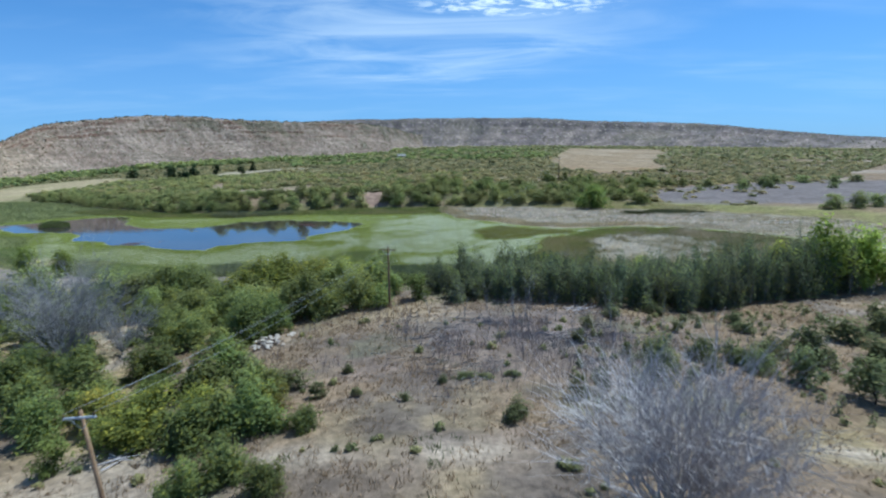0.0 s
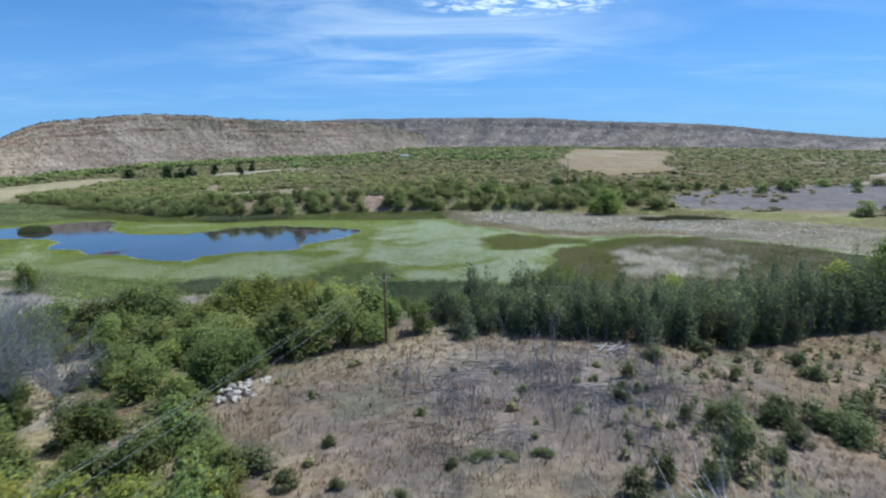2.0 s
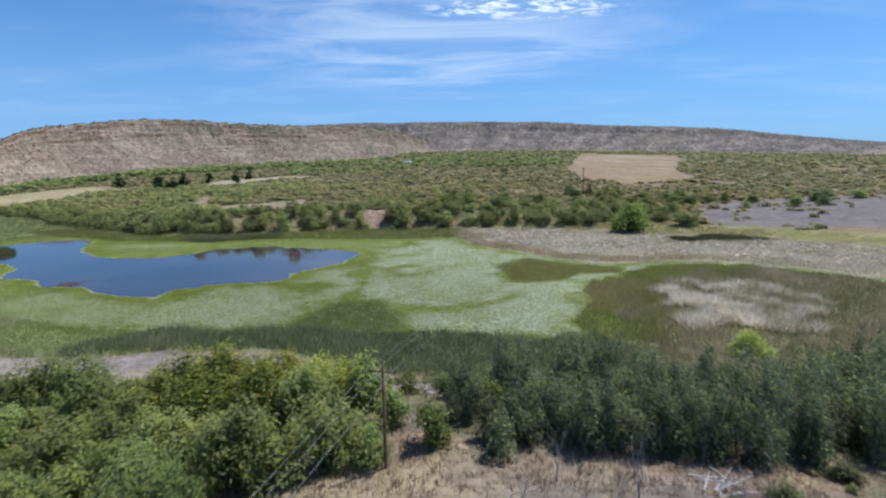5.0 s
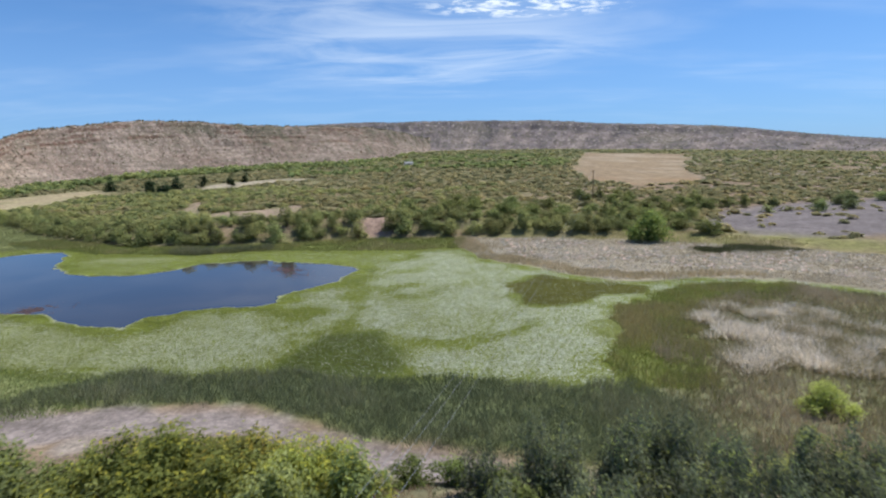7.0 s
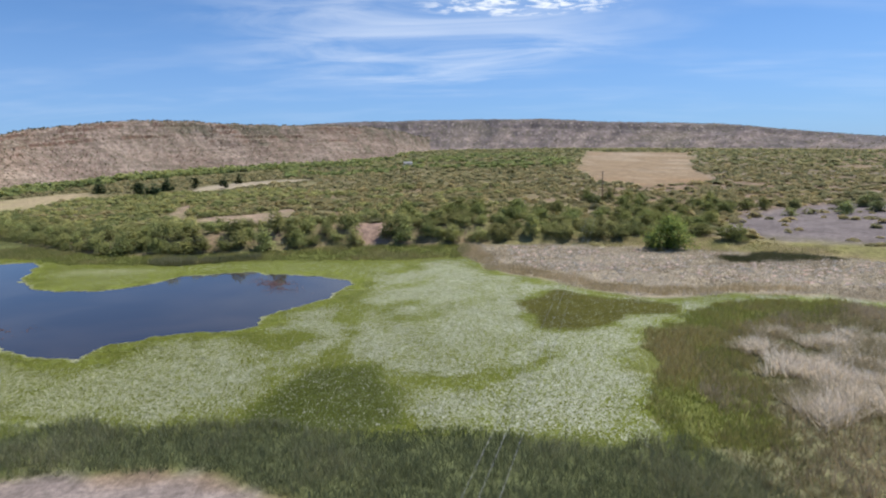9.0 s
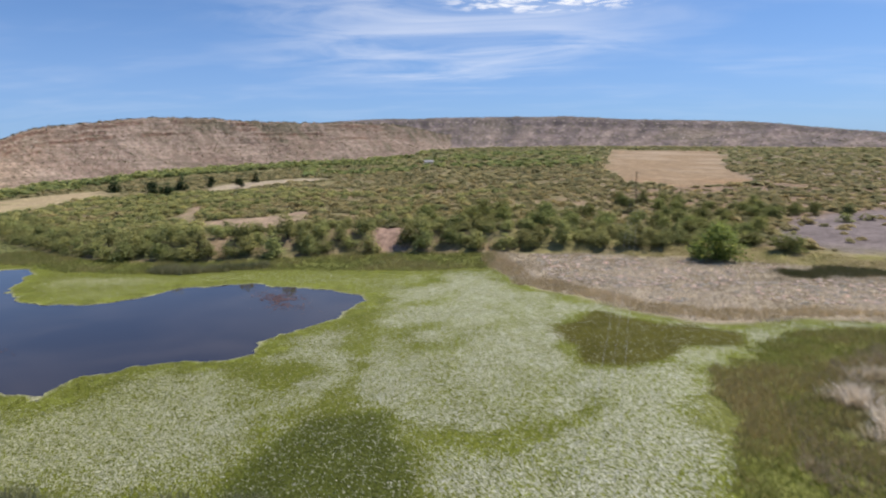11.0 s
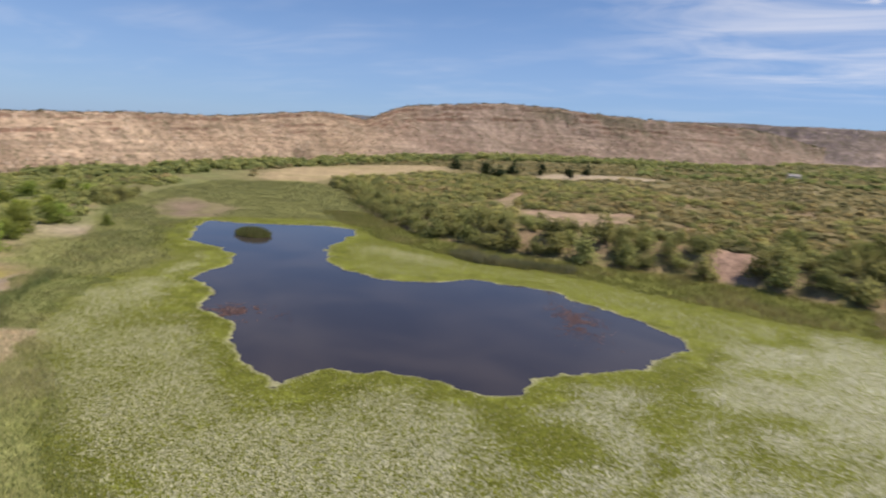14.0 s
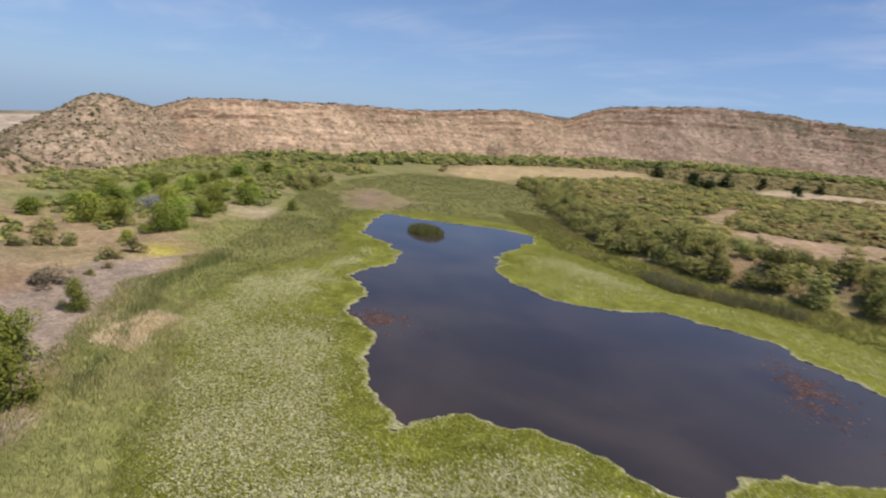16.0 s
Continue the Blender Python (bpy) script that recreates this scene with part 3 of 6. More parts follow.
def axis(a, b, step, low, high, growth):
    """Stations at an even step from a to b, spreading out beyond."""
    mid = list(np.arange(a, b, step))
    s, v, after = step, mid[-1], []
    while v < high:
        s *= growth
        v += s
        after.append(v)
    s, v, before = step, a, []
    while v > low:
        s *= growth
        v -= s
        before.append(v)
    return np.array(before[::-1] + mid + after)


def build_ground():
    xs, ys = axis(-178, 112, 0.85, -4300, 4300, 1.075), axis(28, 272, 0.85, -4200, 4500, 1.075)
    gx, gy = np.meshgrid(xs, ys)
    me = mesh_from("ground", np.stack([gx, gy, land(gx, gy)], -1), grid_faces(*gx.shape), SOIL, colours_of_land(gx, gy), True)
    share, here = pad_cover(gx, gy)
    a = me.color_attributes.new("pads", "FLOAT_COLOR", "POINT")
    a.data.foreach_set("color", np.stack([share, here, smooth(gx, -70, -12), here * 0 + 1], -1).astype(np.float32).ravel())
    tagged(new("ground", me), "dry grassland valley floor with muddy marsh margins", "ground", kind="structure")


def build_water():
    gx, gy = np.meshgrid(np.linspace(-180, -10, 86), np.linspace(140, 262, 62))
    f = grid_faces(62, 86)
    v = np.stack([gx, gy, np.zeros_like(gx)], -1).reshape(-1, 3)
    f = f[(outline_distance(POND, v[:, 0], v[:, 1])[f] < 6).any(1)]
    used, f2 = np.unique(f, return_inverse=True)
    me = mesh_from("water", v[used], f2.reshape(-1, 4), WATER, None, True)
    tagged(new("water", me), "still dark blue pond water reflecting the sky", "water", kind="structure")


def build_shore_mat():
    """The floating mat of leaves along the pond, with a finely scalloped rim."""
    xs, ys = np.arange(-176, -14, 0.55), np.arange(145, 262, 0.55)
    gx, gy = np.meshgrid(xs, ys)
    e = pond_edge(gx, gy)
    ey, ex = np.gradient(e, 0.55)
    g = np.maximum(np.hypot(ex, ey), 0.3)
    inside = e < 0
    px, py = np.where(inside, gx - e * ex / g / g, gx), np.where(inside, gy - e * ey / g / g, gy)
    f = grid_faces(*gx.shape)
    top = e.ravel()[f]
    keep = (top.max(1) > 0.0) & (top.min(1) > -0.6) & (top.max(1) < 6.0)
    f = f[keep]
    used, f2 = np.unique(f, return_inverse=True)
    v = np.stack([px, py, 0.10 + 0.06 * fbm(gx, gy, 1.6, 41, 2) - 0.09 * (e < 0.05)], -1).reshape(-1, 3)[used]
    c = np.broadcast_to(np.array((0.150, 0.172, 0.030)), (len(used), 3)) * (1 + 0.3 * fbm(v[:, 0], v[:, 1], 2.0, 42, 3))[:, None]
    rim = smooth(-e.ravel()[used], -0.55, -0.05)[:, None]
    c = c + (np.array((0.42, 0.40, 0.29)) - c) * rim * 0.55
    me = mesh_from("floating_mat", v, f2.reshape(-1, 4), SOIL, c, True)
    a = me.color_attributes.new("pads", "FLOAT_COLOR", "POINT")
    share = pad_cover(v[:, 0], v[:, 1])[0] * 0.8 + 0.02
    a.data.foreach_set("color", np.stack([share, share * 0 + 1, smooth(v[:, 0], -70, -12), share * 0 + 1], -1).astype(np.float32).ravel())
    tagged(new("floating_mat", me), "floating mat of green pond weed with pale rim", "pond weed", kind="stuff")


build_ground()
build_water()
build_shore_mat()


# ---- hills ----
def hillside(name, label, az0, az1, n_az, crest_az, crest_slope, depth, eye_z, ramp, base_tint, seed, foot=None, rows=64, rough=1.0, rock=None):
    """A slope that rises from the foot of the hills to a crest at a given slope over the eye, with ledges near the top, and falls behind."""
    az = np.linspace(az0, az1, n_az)
    v = np.linspace(0, 1.35, rows)
    A, V = np.meshgrid(az, v)
    fd = np.interp(A, FOOT_AZ, FOOT_D) if foot is None else np.interp(A, foot[0], foot[1])
    fz = np.interp(A, FOOT_AZ, FOOT_Z) if foot is None else np.interp(A, foot[0], foot[2])
    cd = fd + depth * (fd / 600)
    s = np.interp(A, crest_az, crest_slope)
    scale = fd / 600
    ridge = fbm(A * 10.5 * np.pi / 180 * 600, A * 0 + seed, 55.0, seed, 5)
    cz = eye_z + s * (cd * 1.0) + ridge * 0.7 * scale * rough
    up = np.interp(V, ramp[0], ramp[1])
    d = fd - 14 * scale + (cd - fd + 14 * scale) * np.minimum(V, 1.35)
    gully = fbm(A * np.pi / 180 * 600, V * 60, 110.0, seed + 3, 3) if rock is None else fbm(A * np.pi / 180 * 600 + V * 8, V * 6, 13.0, seed + 3, 4)
    d = d + gully * (30 * rough if rock is None else 3.2) * scale * np.sin(np.clip(V, 0, 1) * np.pi)
    z = fz - 5 * scale + (cz - fz + 5 * scale) * up
    x, y = HUB[0] - np.sin(np.radians(A)) * d, HUB[1] + np.cos(np.radians(A)) * d
    z = z + fbm(x, y, 22.0 * scale.mean() + 4, seed + 5, 4) * 1.6 * scale * rough * smooth(V, 0.02, 0.2) * (1 - 0.6 * smooth(V, 0.9, 1.0))
    # hard beds stand out near the top as broken ledges with steep faces
    part_up = np.clip((z - fz) / np.maximum(cz - fz, 1), 0, 1.2)
    face = np.zeros_like(z)
    for n, (at, high, gap) in enumerate(((0.58, 0.045, 0.55), (0.70, 0.06, 0.25), (0.80, 0.05, 0.35), (0.90, 0.075, -0.15)) if rock is None and rows > 100 else ((0.72, 0.10, 0.1),)):
        level = at + 0.025 * fbm(A * np.pi / 180 * 600, A * 0 + n, 160.0, seed + 20 + n, 3)
        broken = smooth(fbm(A * np.pi / 180 * 600 + part_up * 30, A * 0 + 7 * n, 26.0, seed + 30 + n, 4), gap - 0.25, gap + 0.15)
        step = smooth(part_up, level - 0.008, level + 0.008)
        z = z + broken * high * (cz - fz) * (step - smooth(part_up, level - high * 1.3, level + high * 1.3))
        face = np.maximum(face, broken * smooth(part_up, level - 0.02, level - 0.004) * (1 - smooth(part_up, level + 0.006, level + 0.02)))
    tint = np.array(base_tint[0]) + (np.array(base_tint[1]) - np.array(base_tint[0])) * np.clip(0.5 + 0.7 * fbm(x, y + z * 3, 60.0, seed + 6, 4), 0, 1)[..., None]
    # duller, bluer tint on the mesa's right stretch stands in for weak grazing sun
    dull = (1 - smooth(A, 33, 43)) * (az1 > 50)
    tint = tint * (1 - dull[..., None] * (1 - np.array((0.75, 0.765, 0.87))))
    # steep faces tinted darker: the bed's dark rock, with their shade painted in
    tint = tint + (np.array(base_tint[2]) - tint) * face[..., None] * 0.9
    if rock is not None:
        fold = fbm(A * np.pi / 180 * fd + V * 60, V * 45, 15 * scale, seed + 12, 4)
        tint = tint + (np.array((0.315, 0.250, 0.210)) - tint) * (smooth(fold, 0.05, 0.6) * 0.5 * (1 - smooth(V, 0.75, 0.95)))[..., None]
        tint = tint + (np.array((0.105, 0.096, 0.098)) - tint) * (smooth(-fold, 0.1, 0.6) * 0.4)[..., None]
        tint = tint + (np.array((0.120, 0.102, 0.102)) - tint) * (smooth(V, 0.55, 0.75) * 0.6)[..., None]
    else:
        brush = smooth(fbm(x, y + z, 26 * scale.mean(), seed + 14, 4) + 0.8 * smooth(V, 0.35, 0.95), 0.35, 0.9) * np.where(az1 > 79, 1 - smooth(A, 22, 30), 0.15)
        tint = tint + (np.array((0.125, 0.112, 0.075)) - tint) * (brush * 0.75)[..., None]
    tint = tint + (np.array((0.115, 0.11, 0.06)) - tint) * (smooth(V, 0.93, 1.0) * 0.75)[..., None]
    me = mesh_from(name, np.stack([x, y, z], -1), grid_faces(rows, n_az)[:, ::-1], rock or ROCK, tint, True)
    tagged(new(name, me), label, "hill", kind="structure")
    return x, y, z, V


MESA_AZ = [2, 5, 8, 12, 15.7, 18.3, 20.8, 23.6, 27.8, 30, 32, 34.2, 36, 37.3, 38.3, 40.2, 42, 44.5, 47, 51.6, 55, 59, 63, 67, 70.7, 73, 75.2, 77, 78.5, 80, 83, 90]
MESA_SLOPE = [.022, .036, .0425, .0455, .0465, .049, .0515, .0555, .056, .054, .051, .047, .043, .038, .031, .016, .020, .0225, .0165, .006, .003, .0005, -.005, -.0085, -.0155,
              -.031, -.036, -.040, -.046, -.060, -.080, -.10]
CLIFF = ([0, 0.25, 0.55, 0.72, 0.80, 0.92, 1.0, 1.35], [0, 0.22, 0.55, 0.78, 0.93, 0.98, 1.0, 0.90])
RIDGE_AZ = [-60, -45, -37.4, -34, -30.7, -26.8, -24, -19, -14, -11.5, -9, -4, 0.6, 5, 8, 12, 16, 22, 30]
RIDGE_SLOPE = [-.03, -.012, .003, .0085, .016, .0245, .0305, .0355, .0395, .044, .0470, .0485, .0500, .0490, .0495, .047, .042, .030, .01]
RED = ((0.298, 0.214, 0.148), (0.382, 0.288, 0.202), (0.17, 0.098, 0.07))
TAN = ((0.290, 0.222, 0.158), (0.385, 0.305, 0.225), (0.26, 0.19, 0.14))
# mauve base colours carry the haze that lies over the far ridge
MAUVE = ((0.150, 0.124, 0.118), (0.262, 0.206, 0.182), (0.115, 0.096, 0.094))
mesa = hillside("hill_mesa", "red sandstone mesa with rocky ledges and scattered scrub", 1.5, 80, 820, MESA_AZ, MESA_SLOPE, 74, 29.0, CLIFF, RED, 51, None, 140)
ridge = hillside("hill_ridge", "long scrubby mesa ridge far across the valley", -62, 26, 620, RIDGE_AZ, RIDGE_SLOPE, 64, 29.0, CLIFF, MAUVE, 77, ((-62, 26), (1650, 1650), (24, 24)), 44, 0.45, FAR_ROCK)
KNOLL = ([0, 0.2, 0.5, 0.75, 0.9, 1.0, 1.35], [0, 0.17, 0.52, 0.82, 0.95, 1.0, 0.86])
knoll = hillside("hill_knoll", "rounded tan knoll with pale boulders and dry bushes", 66, 93, 300, [66, 67.35, 68.9, 70.35, 71.6, 72.9, 73.95, 74.9, 75.8, 76.75, 77.65, 78.7, 79.8, 81.1, 82.5, 84.4, 87.1, 93],
                 [-.098, -.0919, -.0755, -.0579, -.045, -.0325, -.0285, -.0235, -.0215, -.0235, -.0315, -.0445, -.0560, -.069, -.085, -.101, -.131, -.14], 140, 29.0, KNOLL, TAN, 53,
                 ([66, 67.5, 70.1, 72.9, 76.3, 80.4, 93], [358, 346, 316, 280, 258, 250, 250], [-5, -5, -6, -7, -8, -10, -13]), 60, 0.22)
spur = hillside("hill_spur", "low tan spur with bushes below the knoll", 77.5, 94, 160, [77.5, 79.1, 81.0, 82.8, 85, 94], [-.134, -.117, -.100, -.093, -.089, -.085], 110, 29.0,
                KNOLL, TAN, 57, ([77, 78.5, 80.4, 84, 94], [236, 226, 213, 202, 192], [-6, -6, -7, -8, -8]), 40, 0.4)
# distance haze is put into this mountain's blue base colour
hillside("hill_far", "distant blue mountain seen through a notch", 34, 48, 60, [34, 38, 41, 44, 48], [0.0, .022, .023, .015, 0.0], 200, 29.0,
         ([0, 1, 1.35], [0, 1, 0.9]), ((0.10, 0.12, 0.17),) * 3, 88, ((34, 48), (3300, 3300), (0, 0)), 12, 0.3)
hillside("hill_plateau", "pale far plateau behind the knoll", 76, 100, 60, [76, 79, 84, 90, 100], [-.06, -.050, -.058, -.07, -.08], 120, 29.0,
         ([0, 0.8, 1, 1.35], [0, 0.9, 1, 1.0]), ((0.42, 0.36, 0.30),) * 3, 89, ((76, 100), (620, 620), (-20, -20)), 16, 0.3)

# ---- plants: makers ----
def cards(centres, normals, along, half_l, half_w, tints, droop=0.0):
    """Leaf-shaped quads: centre, facing, long axis, half length and half width."""
    n = normals / np.maximum(np.linalg.norm(normals, axis=1, keepdims=True), 1e-6)
    a = along - n * np.sum(along * n, 1, keepdims=True)
    a = a / np.maximum(np.linalg.norm(a, axis=1, keepdims=True), 1e-6)
    b = np.cross(n, a)
    L, W = half_l[:, None], half_w[:, None]
    v = np.stack([centres - a * L, centres + b * W + a * L * 0.1, centres + a * L - n * L * droop, centres - b * W + a * L * 0.1], 1)
    faces = np.arange(len(centres) * 4).reshape(-1, 4)
    return v.reshape(-1, 3), faces, np.repeat(tints, 4, 0)


def unit(r, n):
    v = r.normal(size=(n, 3))
    return v / np.linalg.norm(v, axis=1, keepdims=True)


def crown_arrays(r, width, height, lobes, leaves, size, dark, light, tip=None, base=0.12, thin=1.0, shoot=1.0, slim=0.36):
    """Leaves on the shells of many uneven lobes: an uneven outline, with gaps."""
    lc = unit(r, lobes) * (r.random((lobes, 1)) ** 0.5)
    lc[:, 2] = r.uniform(0.0, 1.0, lobes) ** 1.1
    wide = np.sqrt(np.clip(1.08 - lc[:, 2:3] ** 2, 0.1, 1))
    way, ph = np.arctan2(lc[:, 1], lc[:, 0]), r.uniform(0, 6.28, 4)
    tall = np.clip(0.84 + 0.18 * np.sin(way * 2 + ph[0]) + 0.12 * np.sin(way * 3 + ph[1]) + r.normal(size=lobes) * 0.07, 0.45, 1.12)
    broad = (0.92 + 0.18 * np.sin(way * 2 + ph[2]) + 0.12 * np.sin(way * 3 + ph[3]))[:, None]
    lc = np.c_[lc[:, :2] * wide * broad * width * 0.44, height * (base + 0.03 + lc[:, 2] * (0.78 - base) * tall)]
    lr = r.uniform(0.11, 0.27, lobes) * min(width, height * 1.4) * thin
    k = r.integers(0, lobes, leaves)
    d = unit(r, leaves)
    d[:, 2] = np.where(d[:, 2] < -0.75, -d[:, 2], d[:, 2])
    rad = lr[k] * r.uniform(0.55, 1.08, leaves)
    c = lc[k] + d * rad[:, None] * np.array([1.0 / shoot ** 0.7, 1.0 / shoot ** 0.7, 0.85 * shoot])
    c[:, 2] = np.maximum(c[:, 2], height * 0.02 + 0.05)
    spray = r.random(leaves) < 0.14                        # single shoots stand out of the crown
    c = c + spray[:, None] * (d + np.array([0, 0, 0.5])) * r.uniform(0, 0.11, (leaves, 1)) * np.array([width, width, height])
    nrm = d * np.array([1.0, 1.0, 0.6]) + unit(r, leaves) * 0.7 + np.array([0, 0, 0.9])
    s = size * r.uniform(0.6, 1.35, leaves)
    # mostly random tone; a third follows height, a painted shade low in the crown
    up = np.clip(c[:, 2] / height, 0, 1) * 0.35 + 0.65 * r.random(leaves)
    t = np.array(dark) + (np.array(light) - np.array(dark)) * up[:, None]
    if tip is not None:
        t = np.where((r.random(leaves) < 0.16)[:, None], np.array(tip), t)
    t = t * r.uniform(0.75, 1.25, (leaves, 1))
    return cards(c, nrm, unit(r, leaves), s, s * slim, t, 0.2)


def tube_arrays(paths, sides=5):
    """Tapered tubes. paths: lists of (point, radius)."""
    vs, fs, base = [], [], 0
    for path in paths:
        pts = [np.array(p, float) for p, _ in path]
        for i, (p, (_, rad)) in enumerate(zip(pts, path)):
            d = pts[min(i + 1, len(pts) - 1)] - pts[max(i - 1, 0)]
            d = d / (np.linalg.norm(d) + 1e-9)
            a = np.cross(d, (0.31, 0.87, 0.39))
            a = a / (np.linalg.norm(a) + 1e-9)
            b = np.cross(d, a)
            th = np.arange(sides) * 2 * np.pi / sides
            vs.append(p + rad * (np.cos(th)[:, None] * a + np.sin(th)[:, None] * b))
        for i in range(len(pts) - 1):
            for j in range(sides):
                j2 = (j + 1) % sides
                fs.append((base + i * sides + j, base + i * sides + j2, base + (i + 1) * sides + j2, base + (i + 1) * sides + j))
        base += len(pts) * sides
    return np.concatenate(vs), np.array(fs)


def limb_paths(r, height, spread, count, radius, start=0.05, twigs=2, wander=0.12, levels=1):
    """A short trunk that forks into leaning limbs, each with twigs."""
    fork = np.array([r.normal() * 0.05, r.normal() * 0.05, height * start + 0.02])
    paths = [[((0, 0, -0.25), radius * 1.25), (tuple(fork), radius)]]
    for i in range(count):
        th = i * 2.4 + r.uniform(-0.4, 0.4)
        reach = spread * r.uniform(0.35, 1.0)
        end = np.array([math.cos(th) * reach, math.sin(th) * reach, height * r.uniform(0.62, 1.0) * (1 - 0.25 * reach / max(spread, 0.01))])
        p, path, rad = fork.copy(), [(tuple(fork), radius * 0.6)], radius * 0.6
        steps = 5
        for s in range(1, steps + 1):
            f = s / steps
            q = fork + (end - fork) * np.array([f, f, f ** 0.85]) + r.normal(size=3) * wander * height * 0.12 * (s < steps)
            path.append((tuple(q), radius * (0.58 * (1 - f) + 0.06)))
            if s >= 2:
                for _ in range(twigs):
                    w = (end - fork) / np.linalg.norm(end - fork) + r.normal(size=3) * 0.55
                    tip = q + w * height * r.uniform(0.10, 0.24)
                    mid = (q + tip) / 2 + r.normal(size=3) * 0.04 * height
                    paths.append([(tuple(q), radius * 0.24), (tuple(mid), radius * 0.14), (tuple(tip), radius * 0.035)])
                    if levels > 1:
                        for _ in range(3):
                            t2 = mid + (tip - mid) * r.uniform(0, 1) + (w + r.normal(size=3) * 0.8) * height * r.uniform(0.05, 0.13)
                            paths.append([(tuple(mid), radius * 0.10), (tuple(t2), radius * 0.03)])
        paths.append(path)
    return paths


def part(name, me, parent, label=""):
    ob = new(name, me)
    ob.parent = parent
    return tagged(ob, label)


def plant(name, label, category, group, crown, wood, crown_mat, wood_mat, shown="crown"):
    """A plant at the origin: an Empty at its base with its wood and its crown."""
    root = tagged(new(name), label, category, group)
    root.empty_display_size = 0.5
    if wood is not None:
        v, f = wood
        part("trunk", mesh_from(name + "_trunk", v, f, wood_mat, None, True), root)
    if crown is not None:
        v, f, t = crown
        part(shown, mesh_from(name + "_crown", v, f, crown_mat, t), root)
    return root


def put(root, first, x, y, scale=(1, 1, 1), turn=0.0, z=None):
    """Stand the first plant, or a copy of it, on the ground."""
    h = float(land(np.array([x]), np.array([y]))[0]) if z is None else z
    m = Matrix.LocRotScale((x, y, h - 0.03), Euler((0, 0, turn)), Vector(scale))
    if first:
        root.matrix_basis = m
        return root
    ob = copy_thing(root, m)
    ob.scale = scale
    return ob


def stand(kinds, rows, r):
    """Stand plants of given height and width, in turn from several models of one kind (each model is 1 m wide and 1 m high)."""
    for i, (x, y, h, w) in enumerate(rows):
        n = i % len(kinds)
        put(kinds[n], i < len(kinds), x, y, (w * r.uniform(1.02, 1.22), w * r.uniform(1.02, 1.22), h * 1.06), r.uniform(0, 6.28))


def models(count, r, name, label, category, group, lobes, leaves, size, dark, light, tip=None, base=0.12, limbs=6, radius=0.02, thin=1.0, mat=None, shown="crown", bark=None, shoot=1.0):
    out = []
    for _ in range(count):
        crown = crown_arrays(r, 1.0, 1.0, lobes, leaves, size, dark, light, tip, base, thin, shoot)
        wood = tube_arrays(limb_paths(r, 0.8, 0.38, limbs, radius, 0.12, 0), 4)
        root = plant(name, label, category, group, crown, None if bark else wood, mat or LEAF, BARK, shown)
        if bark:
            for path in limb_paths(r, 0.95, 0.30, limbs, radius, 0.02, 0)[1:]:
                v, f = tube_arrays([[((p[0] * 1.0, p[1] * 1.0, p[2] if n else -0.03), w) for n, (p, w) in enumerate(path)]], 4)
                part("stem", mesh_from(name + "_stem", v, f, bark, None, True), root)
        out.append(root)
    return out


r = np.random.default_rng(11)
GREEN = ((0.158, 0.182, 0.078), (0.315, 0.338, 0.122))
OLIVE = ((0.098, 0.110, 0.052), (0.215, 0.228, 0.096))
LIME = ((0.190, 0.220, 0.045), (0.380, 0.410, 0.095))

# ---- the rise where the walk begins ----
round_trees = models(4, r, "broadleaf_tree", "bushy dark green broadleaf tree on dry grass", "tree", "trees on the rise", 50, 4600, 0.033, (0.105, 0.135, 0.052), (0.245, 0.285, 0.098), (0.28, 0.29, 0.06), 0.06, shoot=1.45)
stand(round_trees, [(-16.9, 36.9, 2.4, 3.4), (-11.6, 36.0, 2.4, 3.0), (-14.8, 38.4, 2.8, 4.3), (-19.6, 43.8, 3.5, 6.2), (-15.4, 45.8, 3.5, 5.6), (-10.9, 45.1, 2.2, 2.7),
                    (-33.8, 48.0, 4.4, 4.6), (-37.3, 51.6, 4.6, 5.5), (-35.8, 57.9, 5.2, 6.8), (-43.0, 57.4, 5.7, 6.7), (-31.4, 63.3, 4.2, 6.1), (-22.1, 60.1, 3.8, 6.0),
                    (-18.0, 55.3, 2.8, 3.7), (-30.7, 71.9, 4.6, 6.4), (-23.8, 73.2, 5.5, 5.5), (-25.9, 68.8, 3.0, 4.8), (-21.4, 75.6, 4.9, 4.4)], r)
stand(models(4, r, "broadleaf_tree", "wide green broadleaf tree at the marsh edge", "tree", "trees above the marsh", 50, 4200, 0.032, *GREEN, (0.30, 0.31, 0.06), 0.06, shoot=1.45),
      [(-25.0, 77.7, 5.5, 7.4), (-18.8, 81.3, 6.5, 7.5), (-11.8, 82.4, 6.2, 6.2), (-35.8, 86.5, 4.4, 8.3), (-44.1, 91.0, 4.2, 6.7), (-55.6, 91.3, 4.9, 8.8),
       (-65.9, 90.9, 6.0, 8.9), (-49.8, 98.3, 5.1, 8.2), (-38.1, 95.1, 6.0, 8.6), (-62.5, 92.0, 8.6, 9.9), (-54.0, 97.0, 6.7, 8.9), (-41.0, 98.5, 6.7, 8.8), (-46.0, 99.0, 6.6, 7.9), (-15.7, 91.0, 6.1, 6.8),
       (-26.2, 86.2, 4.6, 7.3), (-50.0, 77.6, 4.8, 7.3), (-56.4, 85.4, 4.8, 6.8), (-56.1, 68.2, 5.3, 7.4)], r)
